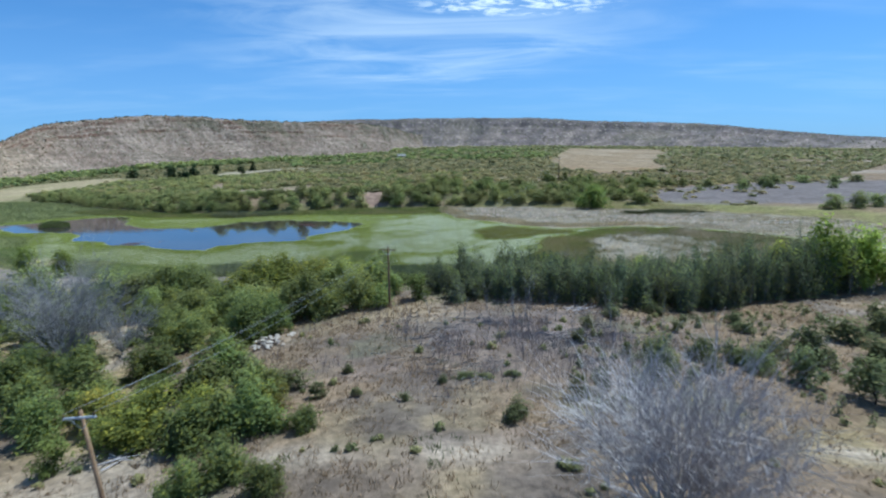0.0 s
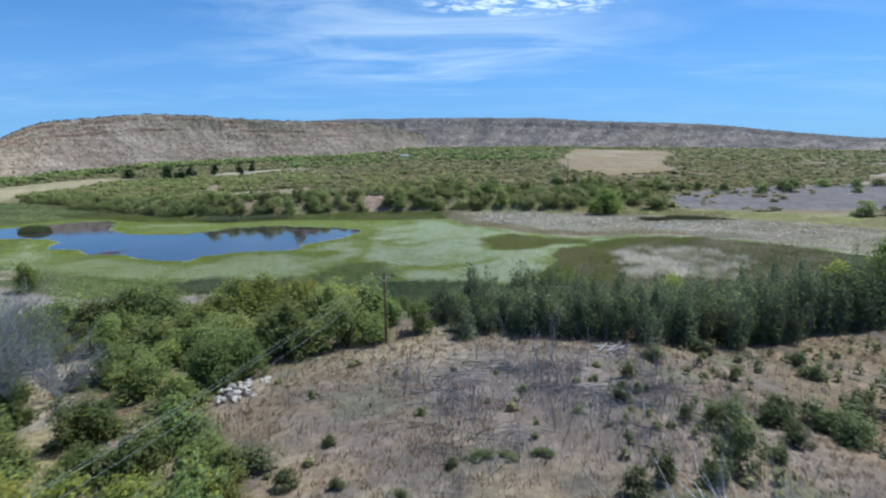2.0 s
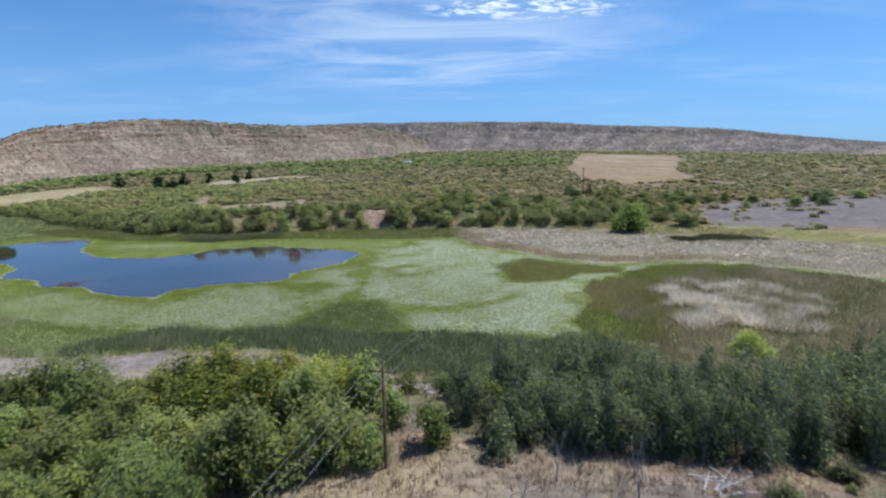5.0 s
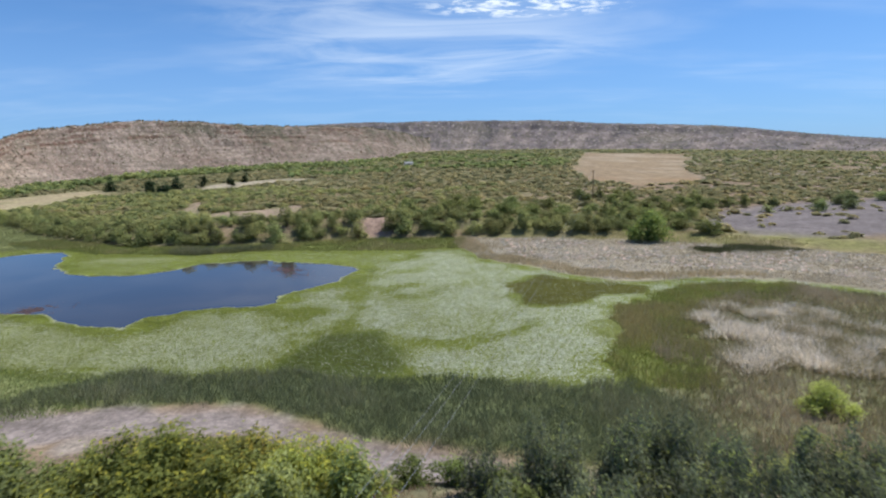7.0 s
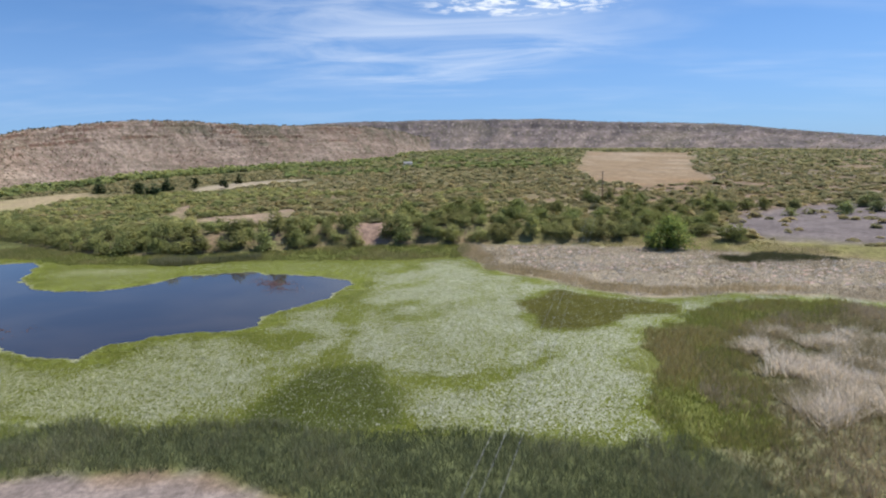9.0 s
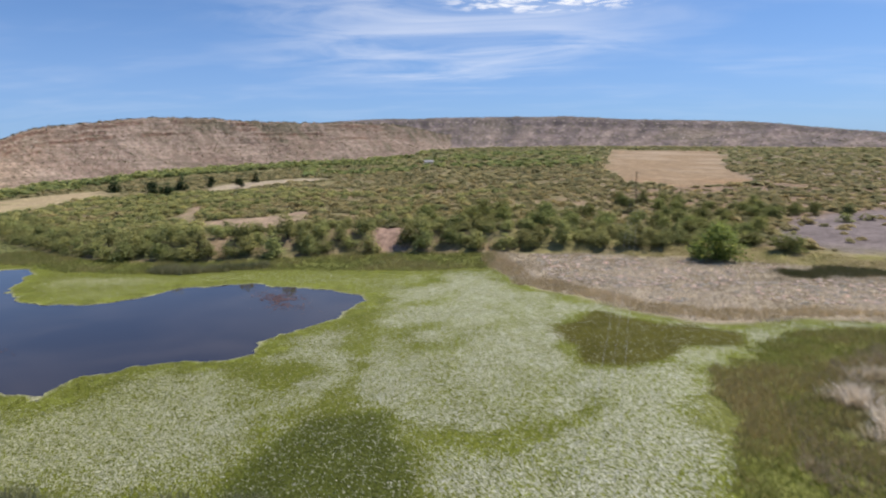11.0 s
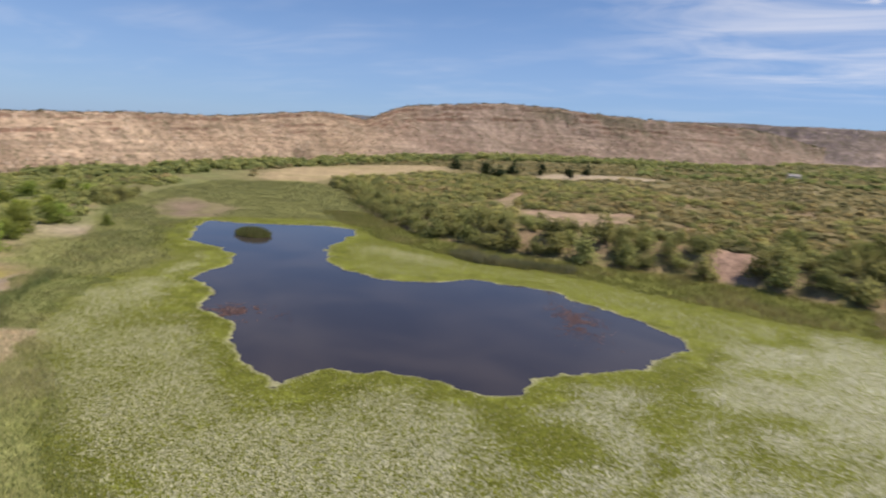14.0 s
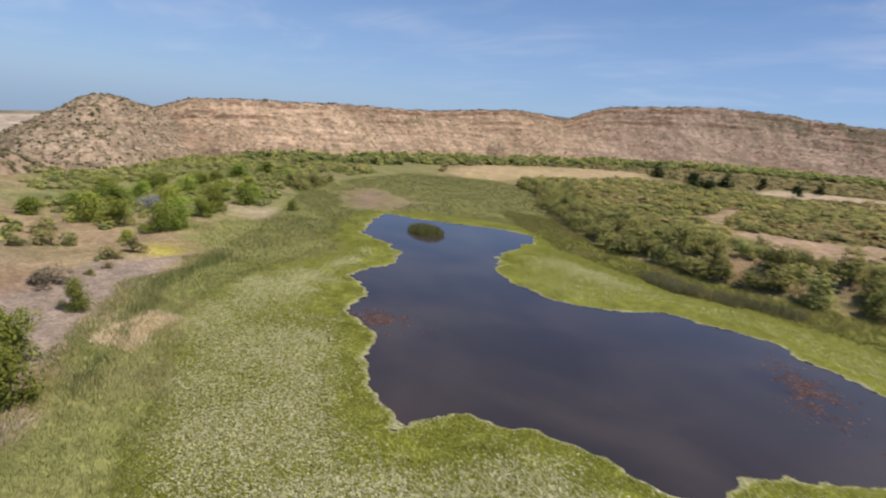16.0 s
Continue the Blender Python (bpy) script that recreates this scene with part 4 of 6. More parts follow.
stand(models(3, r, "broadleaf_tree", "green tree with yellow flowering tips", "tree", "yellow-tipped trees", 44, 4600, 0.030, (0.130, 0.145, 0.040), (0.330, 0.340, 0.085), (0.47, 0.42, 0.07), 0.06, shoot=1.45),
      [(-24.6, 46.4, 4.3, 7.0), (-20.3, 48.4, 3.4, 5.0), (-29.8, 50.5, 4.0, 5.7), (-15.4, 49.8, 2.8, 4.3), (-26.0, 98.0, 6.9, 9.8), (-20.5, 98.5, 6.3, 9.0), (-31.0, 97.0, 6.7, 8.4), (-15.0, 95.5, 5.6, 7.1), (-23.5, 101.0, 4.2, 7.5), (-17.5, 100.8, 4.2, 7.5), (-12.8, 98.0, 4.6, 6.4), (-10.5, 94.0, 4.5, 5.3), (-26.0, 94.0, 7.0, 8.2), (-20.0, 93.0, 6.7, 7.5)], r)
stand(models(2, r, "shrub", "light green feathery shrub on bare soil", "shrub", "light green shrubs", 16, 1500, 0.045, (0.085, 0.11, 0.03), (0.22, 0.27, 0.08), None, 0.08),
      [(11.2, 29.2, 3.0, 1.8), (-28.9, 42.0, 3.4, 3.2), (-3.5, 84.1, 4.0, 4.6), (-27.1, 55.8, 2.7, 4.8), (1.0, 92.0, 3.6, 5.0), (-6.5, 99.3, 2.8, 4.3), (-2.6, 98.8, 2.4, 4.0)], r)
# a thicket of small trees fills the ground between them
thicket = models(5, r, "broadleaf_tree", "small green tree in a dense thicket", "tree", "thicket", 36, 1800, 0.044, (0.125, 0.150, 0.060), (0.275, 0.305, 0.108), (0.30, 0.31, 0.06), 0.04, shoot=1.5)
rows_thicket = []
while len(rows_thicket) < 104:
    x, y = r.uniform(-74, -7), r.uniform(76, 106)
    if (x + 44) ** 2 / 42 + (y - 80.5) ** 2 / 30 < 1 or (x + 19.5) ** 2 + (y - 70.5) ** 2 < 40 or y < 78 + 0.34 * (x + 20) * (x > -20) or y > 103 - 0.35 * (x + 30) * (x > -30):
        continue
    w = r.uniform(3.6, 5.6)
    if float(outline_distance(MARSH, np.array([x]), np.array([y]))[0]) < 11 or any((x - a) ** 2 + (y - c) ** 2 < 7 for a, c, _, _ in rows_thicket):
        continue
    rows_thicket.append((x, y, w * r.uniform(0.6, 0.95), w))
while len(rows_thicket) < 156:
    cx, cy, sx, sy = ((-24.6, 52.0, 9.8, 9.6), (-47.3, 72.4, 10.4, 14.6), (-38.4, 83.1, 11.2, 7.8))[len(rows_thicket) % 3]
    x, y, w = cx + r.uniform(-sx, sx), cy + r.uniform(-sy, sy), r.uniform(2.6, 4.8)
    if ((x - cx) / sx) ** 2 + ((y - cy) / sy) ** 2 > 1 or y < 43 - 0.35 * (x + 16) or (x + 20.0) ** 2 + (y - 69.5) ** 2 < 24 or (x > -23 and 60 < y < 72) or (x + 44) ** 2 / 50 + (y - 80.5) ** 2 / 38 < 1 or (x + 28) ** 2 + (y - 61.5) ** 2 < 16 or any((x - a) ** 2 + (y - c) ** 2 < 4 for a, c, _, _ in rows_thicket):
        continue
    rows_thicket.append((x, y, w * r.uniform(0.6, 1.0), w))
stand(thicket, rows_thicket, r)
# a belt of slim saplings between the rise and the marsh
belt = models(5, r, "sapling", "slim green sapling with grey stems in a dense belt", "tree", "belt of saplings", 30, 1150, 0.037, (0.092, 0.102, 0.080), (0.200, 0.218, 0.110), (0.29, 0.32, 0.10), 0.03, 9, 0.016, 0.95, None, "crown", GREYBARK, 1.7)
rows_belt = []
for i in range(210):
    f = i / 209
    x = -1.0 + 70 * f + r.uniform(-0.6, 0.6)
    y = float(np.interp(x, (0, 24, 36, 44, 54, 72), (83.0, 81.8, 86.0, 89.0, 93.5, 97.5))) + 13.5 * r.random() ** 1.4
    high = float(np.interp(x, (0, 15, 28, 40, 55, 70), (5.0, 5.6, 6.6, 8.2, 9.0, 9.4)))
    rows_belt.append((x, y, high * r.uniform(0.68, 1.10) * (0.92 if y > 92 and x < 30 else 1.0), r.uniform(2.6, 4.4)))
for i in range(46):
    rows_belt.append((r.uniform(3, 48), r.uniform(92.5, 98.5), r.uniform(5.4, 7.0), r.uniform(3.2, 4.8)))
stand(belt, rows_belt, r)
stand(models(3, r, "broadleaf_tree", "tall bright green cottonwood beside the sapling belt", "tree", "tall trees of the belt", 32, 2400, 0.044, *LIME, None, 0.08),
      [(64.5, 99.0, 12.5, 9.0), (72.0, 101.0, 12.0, 10.0), (80.0, 102.0, 12.0, 10.0), (58.0, 102.0, 8.6, 7.5)], r)
olive_shrubs = models(4, r, "shrub", "olive green shrub among dry grass", "shrub", "shrubs on the dry slope", 16, 1000, 0.056, *OLIVE, None, 0.05)
stand(olive_shrubs, [(6.0, 45.3, 1.9, 2.7), (-7.5, 50.7, 1.0, 1.2), (-3.1, 48.8, 0.9, 1.1), (0.1, 53.0, 1.1, 1.2), (19.6, 52.7, 4.8, 3.5), (11.5, 49.1, 2.4, 1.8), (14.2, 50.8, 2.6, 1.9), (17.2, 50.4, 2.7, 2.1), (22.0, 58.3, 3.6, 3.2),
       (19.1, 60.3, 1.7, 1.7), (28.7, 64.9, 2.2, 3.1), (31.7, 62.5, 2.9, 3.9), (32.5, 60.0, 2.7, 3.4), (27.1, 58.4, 2.2, 2.9), (24.0, 55.0, 1.7, 1.9), (37.4, 66.6, 2.8, 3.7), (39.1, 75.5, 1.9, 3.0), (40.5, 88.4, 2.9, 4.0),
       (22.1, 76.7, 1.9, 2.8), (29.6, 81.1, 2.0, 2.7)], r)
for x, y, h, w in [(-11.2, 51.4, 1.7, 1.9), (-19.9, 59.2, 2.6, 4.6), (-14.9, 54.1, 2.3, 4.0), (1.9, 54.3, 0.6, 2.0), (4.2, 54.3, 0.5, 1.8), (6.7, 54.5, 0.6, 1.8), (40.3, 53.4, 4.9, 5.4), (36.2, 57.6, 4.2, 4.7), (41.3, 65.2, 5.0, 5.9),
       (47.2, 61.9, 4.4, 5.6), (33.9, 62.0, 2.9, 4.8), (27.7, 61.9, 2.7, 3.5), (58.4, 77.7, 4.8, 6.0), (51.5, 73.3, 3.6, 6.0), (21.0, 59.7, 2.3, 2.7), (14.8, 63.1, 1.6, 1.8), (-9.2, 57.4, 1.2, 1.4), (17.6, 70.1, 1.9, 2.1),
       (28.9, 72.7, 1.7, 2.0), (40.1, 80.5, 1.9, 2.8)]:
    put(olive_shrubs[int(r.integers(0, 4))], False, x, y, (w * 1.12, w * 1.08, h * 1.06), r.uniform(0, 6.28))
stand(models(2, r, "shrub", "round yellow-green willow bush among the reeds", "shrub", "willow bushes", 22, 3400, 0.026, (0.25, 0.275, 0.06), (0.44, 0.46, 0.13), None, 0.02, shoot=1.5),
      [(39.2, 116.4, 3.8, 6.8), (33.0, 109.0, 2.0, 4.0), (47.0, 111.0, 2.2, 4.0), (18.5, 100.5, 2.6, 4.4), (22.5, 101.5, 3.0, 5.0), (27.0, 101.0, 3.2, 5.4), (32.0, 101.5, 3.2, 5.6), (36.5, 100.5, 3.4, 6.0), (13.5, 100.0, 2.2, 3.8), (41.5, 101.5, 3.0, 5.0)], r)


# dead wood
def dead_tree(name, label, seed, height, spread, limbs, radius, levels=2, twigs=3, wood=None):
    """A leafless tree: a stem, and each main limb with its twigs as a part."""
    q = np.random.default_rng(seed)
    root = tagged(new(name), label, "dead tree", "dead trees")
    paths = limb_paths(q, height, spread, limbs, radius, 0.05, twigs, 0.16, levels)
    v, f = tube_arrays(paths[:1], 6)
    stem = part("trunk", mesh_from("dead_trunk", v, f, wood or DEADWOOD, None, True), root)
    per = (len(paths) - 1) // limbs
    for i in range(limbs):
        v, f = tube_arrays(paths[1 + i * per:1 + (i + 1) * per], 3)
        part("branch", mesh_from("dead_branch", v, f, wood or DEADWOOD, None, True), stem)
    return root


put(dead_tree("dead_tree", "large leafless grey tree spreading over dry grass", 5, 9.6, 5.6, 46, 0.17, 2, 5), True, 12.7, 30.3)
put(dead_tree("dead_tree", "bare grey tree standing among green trees", 6, 12.5, 6.2, 40, 0.13, 2, 4, GREYBARK), True, -43.5, 68.0)
put(dead_tree("dead_tree", "low bare grey tree beside a sandy clearing", 8, 6.6, 4.8, 24, 0.10, 2, 4, GREYBARK), True, -38.8, 71.5)
snag = dead_tree("dead_sapling", "thin dead sapling stem standing in grass", 9, 5.6, 0.7, 2, 0.085, 1, 1, GREYBARK)
for i, (x, y, s) in enumerate(((6.4, 64.1, 1.0), (7.8, 66.1, 1.1), (9.9, 67.1, 0.8), (-4.0, 65.5, 0.9), (-2.8, 67.8, 0.7), (4.7, 62.3, 0.6), (14.2, 73.0, 0.8), (11.5, 60.5, 0.5), (12.6, 70.5, 0.8),
                               (0.5, 70.5, 0.6), (18.6, 63.5, 0.7), (8.8, 71.5, 0.9), (3.0, 75.0, 0.9), (6.0, 78.5, 1.0), (12.0, 79.0, 1.0), (15.0, 67.0, 0.7), (20.5, 71.0, 0.8),
                               (-1.5, 74.5, 0.7), (10.8, 74.5, 1.1), (22.0, 78.0, 0.9), (2.2, 65.0, 0.5), (5.6, 69.0, 0.8))):
    put(snag, i == 0, x, y, (s, s, s), i * 1.3)


def log_pile(x, y, seed, length=3.0, count=6):
    q = np.random.default_rng(seed)
    root = tagged(new("log_pile"), "heap of grey fallen branches on bare soil", "log pile", "fallen wood")
    h = float(land(np.array([x]), np.array([y]))[0])
    root.location = (x, y, h)
    for i in range(count):
        th, off = q.uniform(-1.5, 1.5), q.normal(size=2) * 0.6
        d = np.array([math.cos(th), math.sin(th), q.uniform(-0.02, 0.12)]) * length * q.uniform(0.3, 0.6)
        c = np.array([off[0], off[1], 0.06 + 0.06 * i])
        v, f = tube_arrays([[(c - d, 0.07), (c + q.normal(size=3) * 0.08, 0.055), (c + d, 0.02)]], 6)
        part("log", mesh_from("log", v, f, DEADWOOD, None, True), root)


log_pile(-24.8, 42.8, 3, 3.2, 7)
log_pile(-41.0, 79.6, 4, 4.2, 12)
log_pile(18.1, 78.6, 6, 3.4, 9)


def rubble_heap(x, y):
    q = np.random.default_rng(31)
    root = tagged(new("rubble_heap"), "heap of pale broken rock beside trees", "rubble")
    root.location = (x, y, float(land(np.array([x]), np.array([y]))[0]))
    for i in range(44):
        bm = bmesh.new()
        bmesh.ops.create_icosphere(bm, subdivisions=2, radius=0.5)
        s = Vector((q.uniform(0.35, 1.2), q.uniform(0.35, 1.0), q.uniform(0.22, 0.55)))
        cut = [Vector(unit(q, 1)[0]) for _ in range(5)]
        for v in bm.verts:
            for c in cut:                                  # flat broken faces
                over = v.co.dot(c) - 0.32
                if over > 0:
                    v.co -= c * over
            v.co = Vector((v.co.x * s.x, v.co.y * s.y, v.co.z * s.z)) + Vector(q.normal(size=3) * 0.02)
        me = bpy.data.meshes.new("rock")
        bm.to_mesh(me)
        bm.free()
        me.materials.append(CONCRETE)
        ob = part("rock", me, root)
        far = q.normal(size=2) * (1.05, 1.35)
        ob.location = (far[0], far[1], 0.12 + 0.75 * math.exp(-(far[0] ** 2 + far[1] ** 2) / 2.2) * q.random())
        ob.rotation_euler = (q.uniform(-0.4, 0.4), q.uniform(-0.4, 0.4), q.uniform(0, 6.28))


rubble_heap(-20.4, 70.6)

# ---- power line ----
def power_pole(x, y, height, turn, lean=0.0, stout=1.0, arm_mat=POLEWOOD, label="wooden power pole with a crossarm and insulators", wood=POLEWOOD):
    root = tagged(new("power_pole"), label, "power pole", "power poles")
    root.matrix_basis = pose(x, y, float(land(np.array([x]), np.array([y]))[0]), 0, lean, turn)
    v, f = tube_arrays([[((0, 0, -0.4), 0.16 * stout), ((0, 0, height * 0.5), 0.14 * stout), ((0, 0, height), 0.11 * stout), ((0, 0, height + 0.03), 0.02)]], 12)
    part("shaft", mesh_from("shaft", v, f, wood, None, True), root)
    bm = bmesh.new()
    bmesh.ops.create_cube(bm, size=1.0)
    for v in bm.verts:
        v.co = Vector((v.co.x * 2.3, v.co.y * 0.11, v.co.z * 0.13)) + Vector((0, -0.17, height - 0.35))
    bmesh.ops.bevel(bm, geom=bm.edges[:], offset=0.015, segments=1, affect="EDGES")
    me = bpy.data.meshes.new("crossarm")
    bm.to_mesh(me)
    bm.free()
    me.materials.append(arm_mat)
    arm = part("crossarm", me, root, "weathered pale crossarm" if arm_mat is GALVANISED else "")
    for sx in (-1, 1):
        v, f = tube_arrays([[((sx * 0.75, -0.17, height - 0.40), 0.02), ((0, -0.13, height - 1.05), 0.02)]], 6)
        part("brace", mesh_from("brace", v, f, GALVANISED, None, True), root)
    for ox in (-1.05, 0.0, 1.05):
        zz = height - 0.28 if ox else height + 0.02
        v, f = tube_arrays([[((ox, -0.17 if ox else 0, zz), 0.02), ((ox, -0.17 if ox else 0, zz + 0.06), 0.055), ((ox, -0.17 if ox else 0, zz + 0.12), 0.035), ((ox, -0.17 if ox else 0, zz + 0.18), 0.05), ((ox, -0.17 if ox else 0, zz + 0.22), 0.005)]], 8)
        part("insulator", mesh_from("insulator", v, f, PORCELAIN, None, True), arm if ox else root, "brown porcelain insulator")
    m = root.matrix_basis.copy()
    return [m @ Vector((ox, -0.17 if ox else 0, (height - 0.08) if ox else height + 0.2)) for ox in (-1.05, 0.0, 1.05)]


POLES = [power_pole(-18.8, 31.7, 8.5, -14, -9.0, 1.0, GALVANISED, "leaning orange-brown wooden power pole with a pale crossarm", BROWNWOOD), power_pole(-7.0, 81.2, 8.4, -14), power_pole(68.0, 346.0, 14.0, -16, 0.0, 1.6)]
for a, b in zip(POLES, POLES[1:]):
    for p, q in zip(a, b):
        n, sag = 24, (p - q).length * 0.018
        pts = []
        for i in range(n + 1):
            f = i / n
            c = p.lerp(q, f)
            pts.append(((c.x, c.y, c.z - sag * 4 * f * (1 - f)), 0.013))
        v, f = tube_arrays([pts], 4)
        tagged(new("power_line", mesh_from("power_line", v, f, WIRE, None, True)), "thin sagging aluminium power line between poles", "power line", "power lines")

# ---- marsh plants ----
def scatter(poly, count, r):
    a = np.array(poly)
    x = r.uniform(a[:, 0].min(), a[:, 0].max(), count)
    y = r.uniform(a[:, 1].min(), a[:, 1].max(), count)
    return x, y


def build_pads():
    """Leaves of the floating plants: each a tilted pad, pale where its underside is turned up."""
    q = np.random.default_rng(21)
    x, y = q.uniform(-165, 66, 1500000), q.uniform(106, 262, 1500000)
    keep = q.random(len(x)) < np.clip(1.30 - np.hypot(x + 45, y - 138) / 75, 0.20, 1)
    x, y = x[keep], y[keep]
    keep = outline_distance(MARSH, x, y) < -1.0
    x, y = x[keep], y[keep]
    e = pond_edge(x, y)
    jit = 1.5 * fbm(x, y, 6.0, 64, 3)
    keep = e > 0.05
    for poly, inner in ((SOUTH_REEDS, 0.5), (EAST_REEDS, 1.0), (DRY_REEDS, 0.0), (NORTH_REEDS, 3.0), (WEST_REEDS, 3.0), (WEST_SHORE, 2.0)):
        keep &= outline_distance(poly, x, y) + jit > -inner
    x, y, e = x[keep], y[keep], e[keep]
    n = len(x)
    dark, mid = pad_zones(x, y)
    white = q.random(n) < pad_cover(x, y)[0] * (1 + 0.25 * fbm(x, y, 1.4, 67, 2)) + 0.35 * (e < 0.8)
    t = np.where(q.random(n)[:, None] < 0.5, np.array((0.172, 0.192, 0.030)), np.array((0.228, 0.240, 0.054)))
    t = t + (np.array((0.105, 0.100, 0.016)) - t) * dark[:, None] * 0.9
    t = t + (np.array((0.100, 0.125, 0.024)) - t) * mid[:, None] * 0.8
    t = np.where(white[:, None], np.array((0.455, 0.455, 0.290)) + smooth(x, -70, -12)[:, None] * np.array((0.045, 0.045, 0.110)), t) * q.uniform(0.72, 1.22, (n, 1))
    s = q.uniform(0.065, 0.12, n) * np.clip(np.hypot(x + 40, y - 138) / 75, 1.0, 1.5)
    tilt = q.normal(size=(n, 3)) * 0.20 + np.array([0, 0, 1.0])
    c = np.stack([x, y, 0.12 + q.uniform(0, 0.08, n) - 0.09 * (e < 0.6)], -1)
    v, f, tint = cards(c, tilt, unit(q, n), s, s * 0.75, t, 0.25)
    tagged(new("water_plants", mesh_from("water_plants", v, f, PAD, tint)), "dense floating leaves, pale undersides and green pads", "water plants", kind="stuff")


def build_reeds(name, label, poly, count, high, tints, seed, clip_marsh=True, lean=0.25, width=0.05, blades=5, reach=0.35, soft=1.5, grain=9.0):
    """Tufts of upright blades."""
    q = np.random.default_rng(seed)
    x, y = scatter(poly, count, q)
    ok = outline_distance(poly, x, y) + soft * fbm(x, y, 6.0, seed, 3) < 0
    ok &= pond_edge(x, y) > 1.5
    ok &= outline_distance(WEST_MUD, x, y) + 2.0 * fbm(x, y, 5.0, seed, 3) > 0
    if clip_marsh:
        ok &= outline_distance(MARSH, x, y) + 1.2 * fbm(x, y, 5.0, seed + 1, 3) < 0.5
    x, y = x[ok], y[ok]
    patch = fbm(x, y, grain, seed + 2, 4)
    x, y, patch = np.repeat(x, blades), np.repeat(y, blades), np.repeat(patch, blades)
    n = len(x)
    x, y = x + q.normal(size=n) * reach, y + q.normal(size=n) * reach
    h = high * np.clip(0.8 + 0.35 * patch, 0.35, 1.3) * q.uniform(0.6, 1.15, n)
    z = np.maximum(land(x, y), 0.0)
    th = q.uniform(0, np.pi, n)
    w = width * q.uniform(0.7, 1.5, n)
    ax, ay = np.cos(th) * w, np.sin(th) * w
    lx, ly = q.normal(size=n) * lean * h, q.normal(size=n) * lean * h
    v = np.stack([np.stack([x - ax, y - ay, z - 0.05], -1), np.stack([x + ax, y + ay, z - 0.05], -1),
                  np.stack([x + lx + ax * 0.4, y + ly + ay * 0.4, z + h], -1)], 1)
    k = np.clip(0.5 + 0.7 * patch + q.normal(size=n) * 0.3, 0, 1)[:, None] * (len(tints) - 1)
    lo = np.minimum(k.astype(int), len(tints) - 2)
    T = np.array(tints)
    t = T[lo[:, 0]] + (T[lo[:, 0] + 1] - T[lo[:, 0]]) * (k - lo)
    t = t * q.uniform(0.7, 1.3, (n, 1))
    me = mesh_from(name, v.reshape(-1, 3), np.arange(n * 3).reshape(-1, 3), BLADE, np.repeat(t, 3, 0))
    tagged(new(name, me), label, "reeds", kind="stuff")


build_pads()
build_reeds("reeds", "tall dark green cattail reeds along the shore", SOUTH_REEDS, 19000, 1.4, [(0.145, 0.165, 0.085), (0.205, 0.222, 0.112), (0.285, 0.275, 0.160)], 101, True, 0.42, 0.034)
build_reeds("reeds", "brownish green reed stand with dying blades", EAST_BROWN, 19000, 1.3, [(0.215, 0.205, 0.085), (0.310, 0.265, 0.135), (0.47, 0.38, 0.25)], 103, True, 0.4)
build_reeds("reeds", "bleached dry broken reeds", PALE_REEDS, 7600, 1.9, [(0.34, 0.29, 0.16), (0.56, 0.475, 0.335), (0.86, 0.765, 0.64)], 105, True, 0.6, 0.07, 6, 0.35, 12.0, 3.6)
build_reeds("reeds", "bright green sedge fringe round the brown reeds", EAST_FRINGE, 17000, 1.1, [(0.25, 0.285, 0.066), (0.33, 0.33, 0.105), (0.42, 0.35, 0.16)], 117, True, 0.3, 0.05, 5, 0.35, 5.0)
build_reeds("reeds", "flattened pale dry reed bed", DRY_REEDS, 30000, 0.7, [(0.32, 0.265, 0.165), (0.51, 0.43, 0.305), (0.68, 0.60, 0.47)], 107, True, 0.7, 0.06, 5, 0.5)
build_reeds("reeds", "olive green reeds along the far shore", NORTH_REEDS, 19000, 1.3, [(0.21, 0.23, 0.065), (0.29, 0.29, 0.095), (0.37, 0.325, 0.145)], 109)
build_reeds("reeds", "grey-green reeds at the western end", WEST_REEDS, 40000, 0.65, [(0.190, 0.212, 0.094), (0.222, 0.240, 0.106), (0.265, 0.272, 0.128)], 111, True, 0.3, 0.05, 5, 0.6)
build_reeds("reeds", "grass-green sedge fringe along the mud", WEST_SHORE, 44000, 0.6, [(0.240, 0.285, 0.100), (0.310, 0.335, 0.125), (0.440, 0.410, 0.210)], 113, False, 0.45, 0.032, 4)
build_reeds("reeds", "tall tan reed fringe beside the floating leaves", [(-1, 262), (2, 240), (7, 221), (20, 207), (28, 195), (40, 189), (57, 190), (72, 188), (72, 192), (58, 195), (42, 195), (30, 203), (22, 214), (12, 226), (8, 244), (5, 262)],
            14000, 1.5, [(0.46, 0.370, 0.20), (0.60, 0.485, 0.29), (0.70, 0.585, 0.39)], 115, True, 0.18, 0.05, 6)
build_reeds("reeds", "fresh green grass running up from the western reeds", WEST_GRASS, 9000, 0.6, [(0.22, 0.255, 0.085), (0.29, 0.315, 0.115), (0.38, 0.36, 0.17)], 151, False, 0.4, 0.05, 5, 0.6, 3.0)
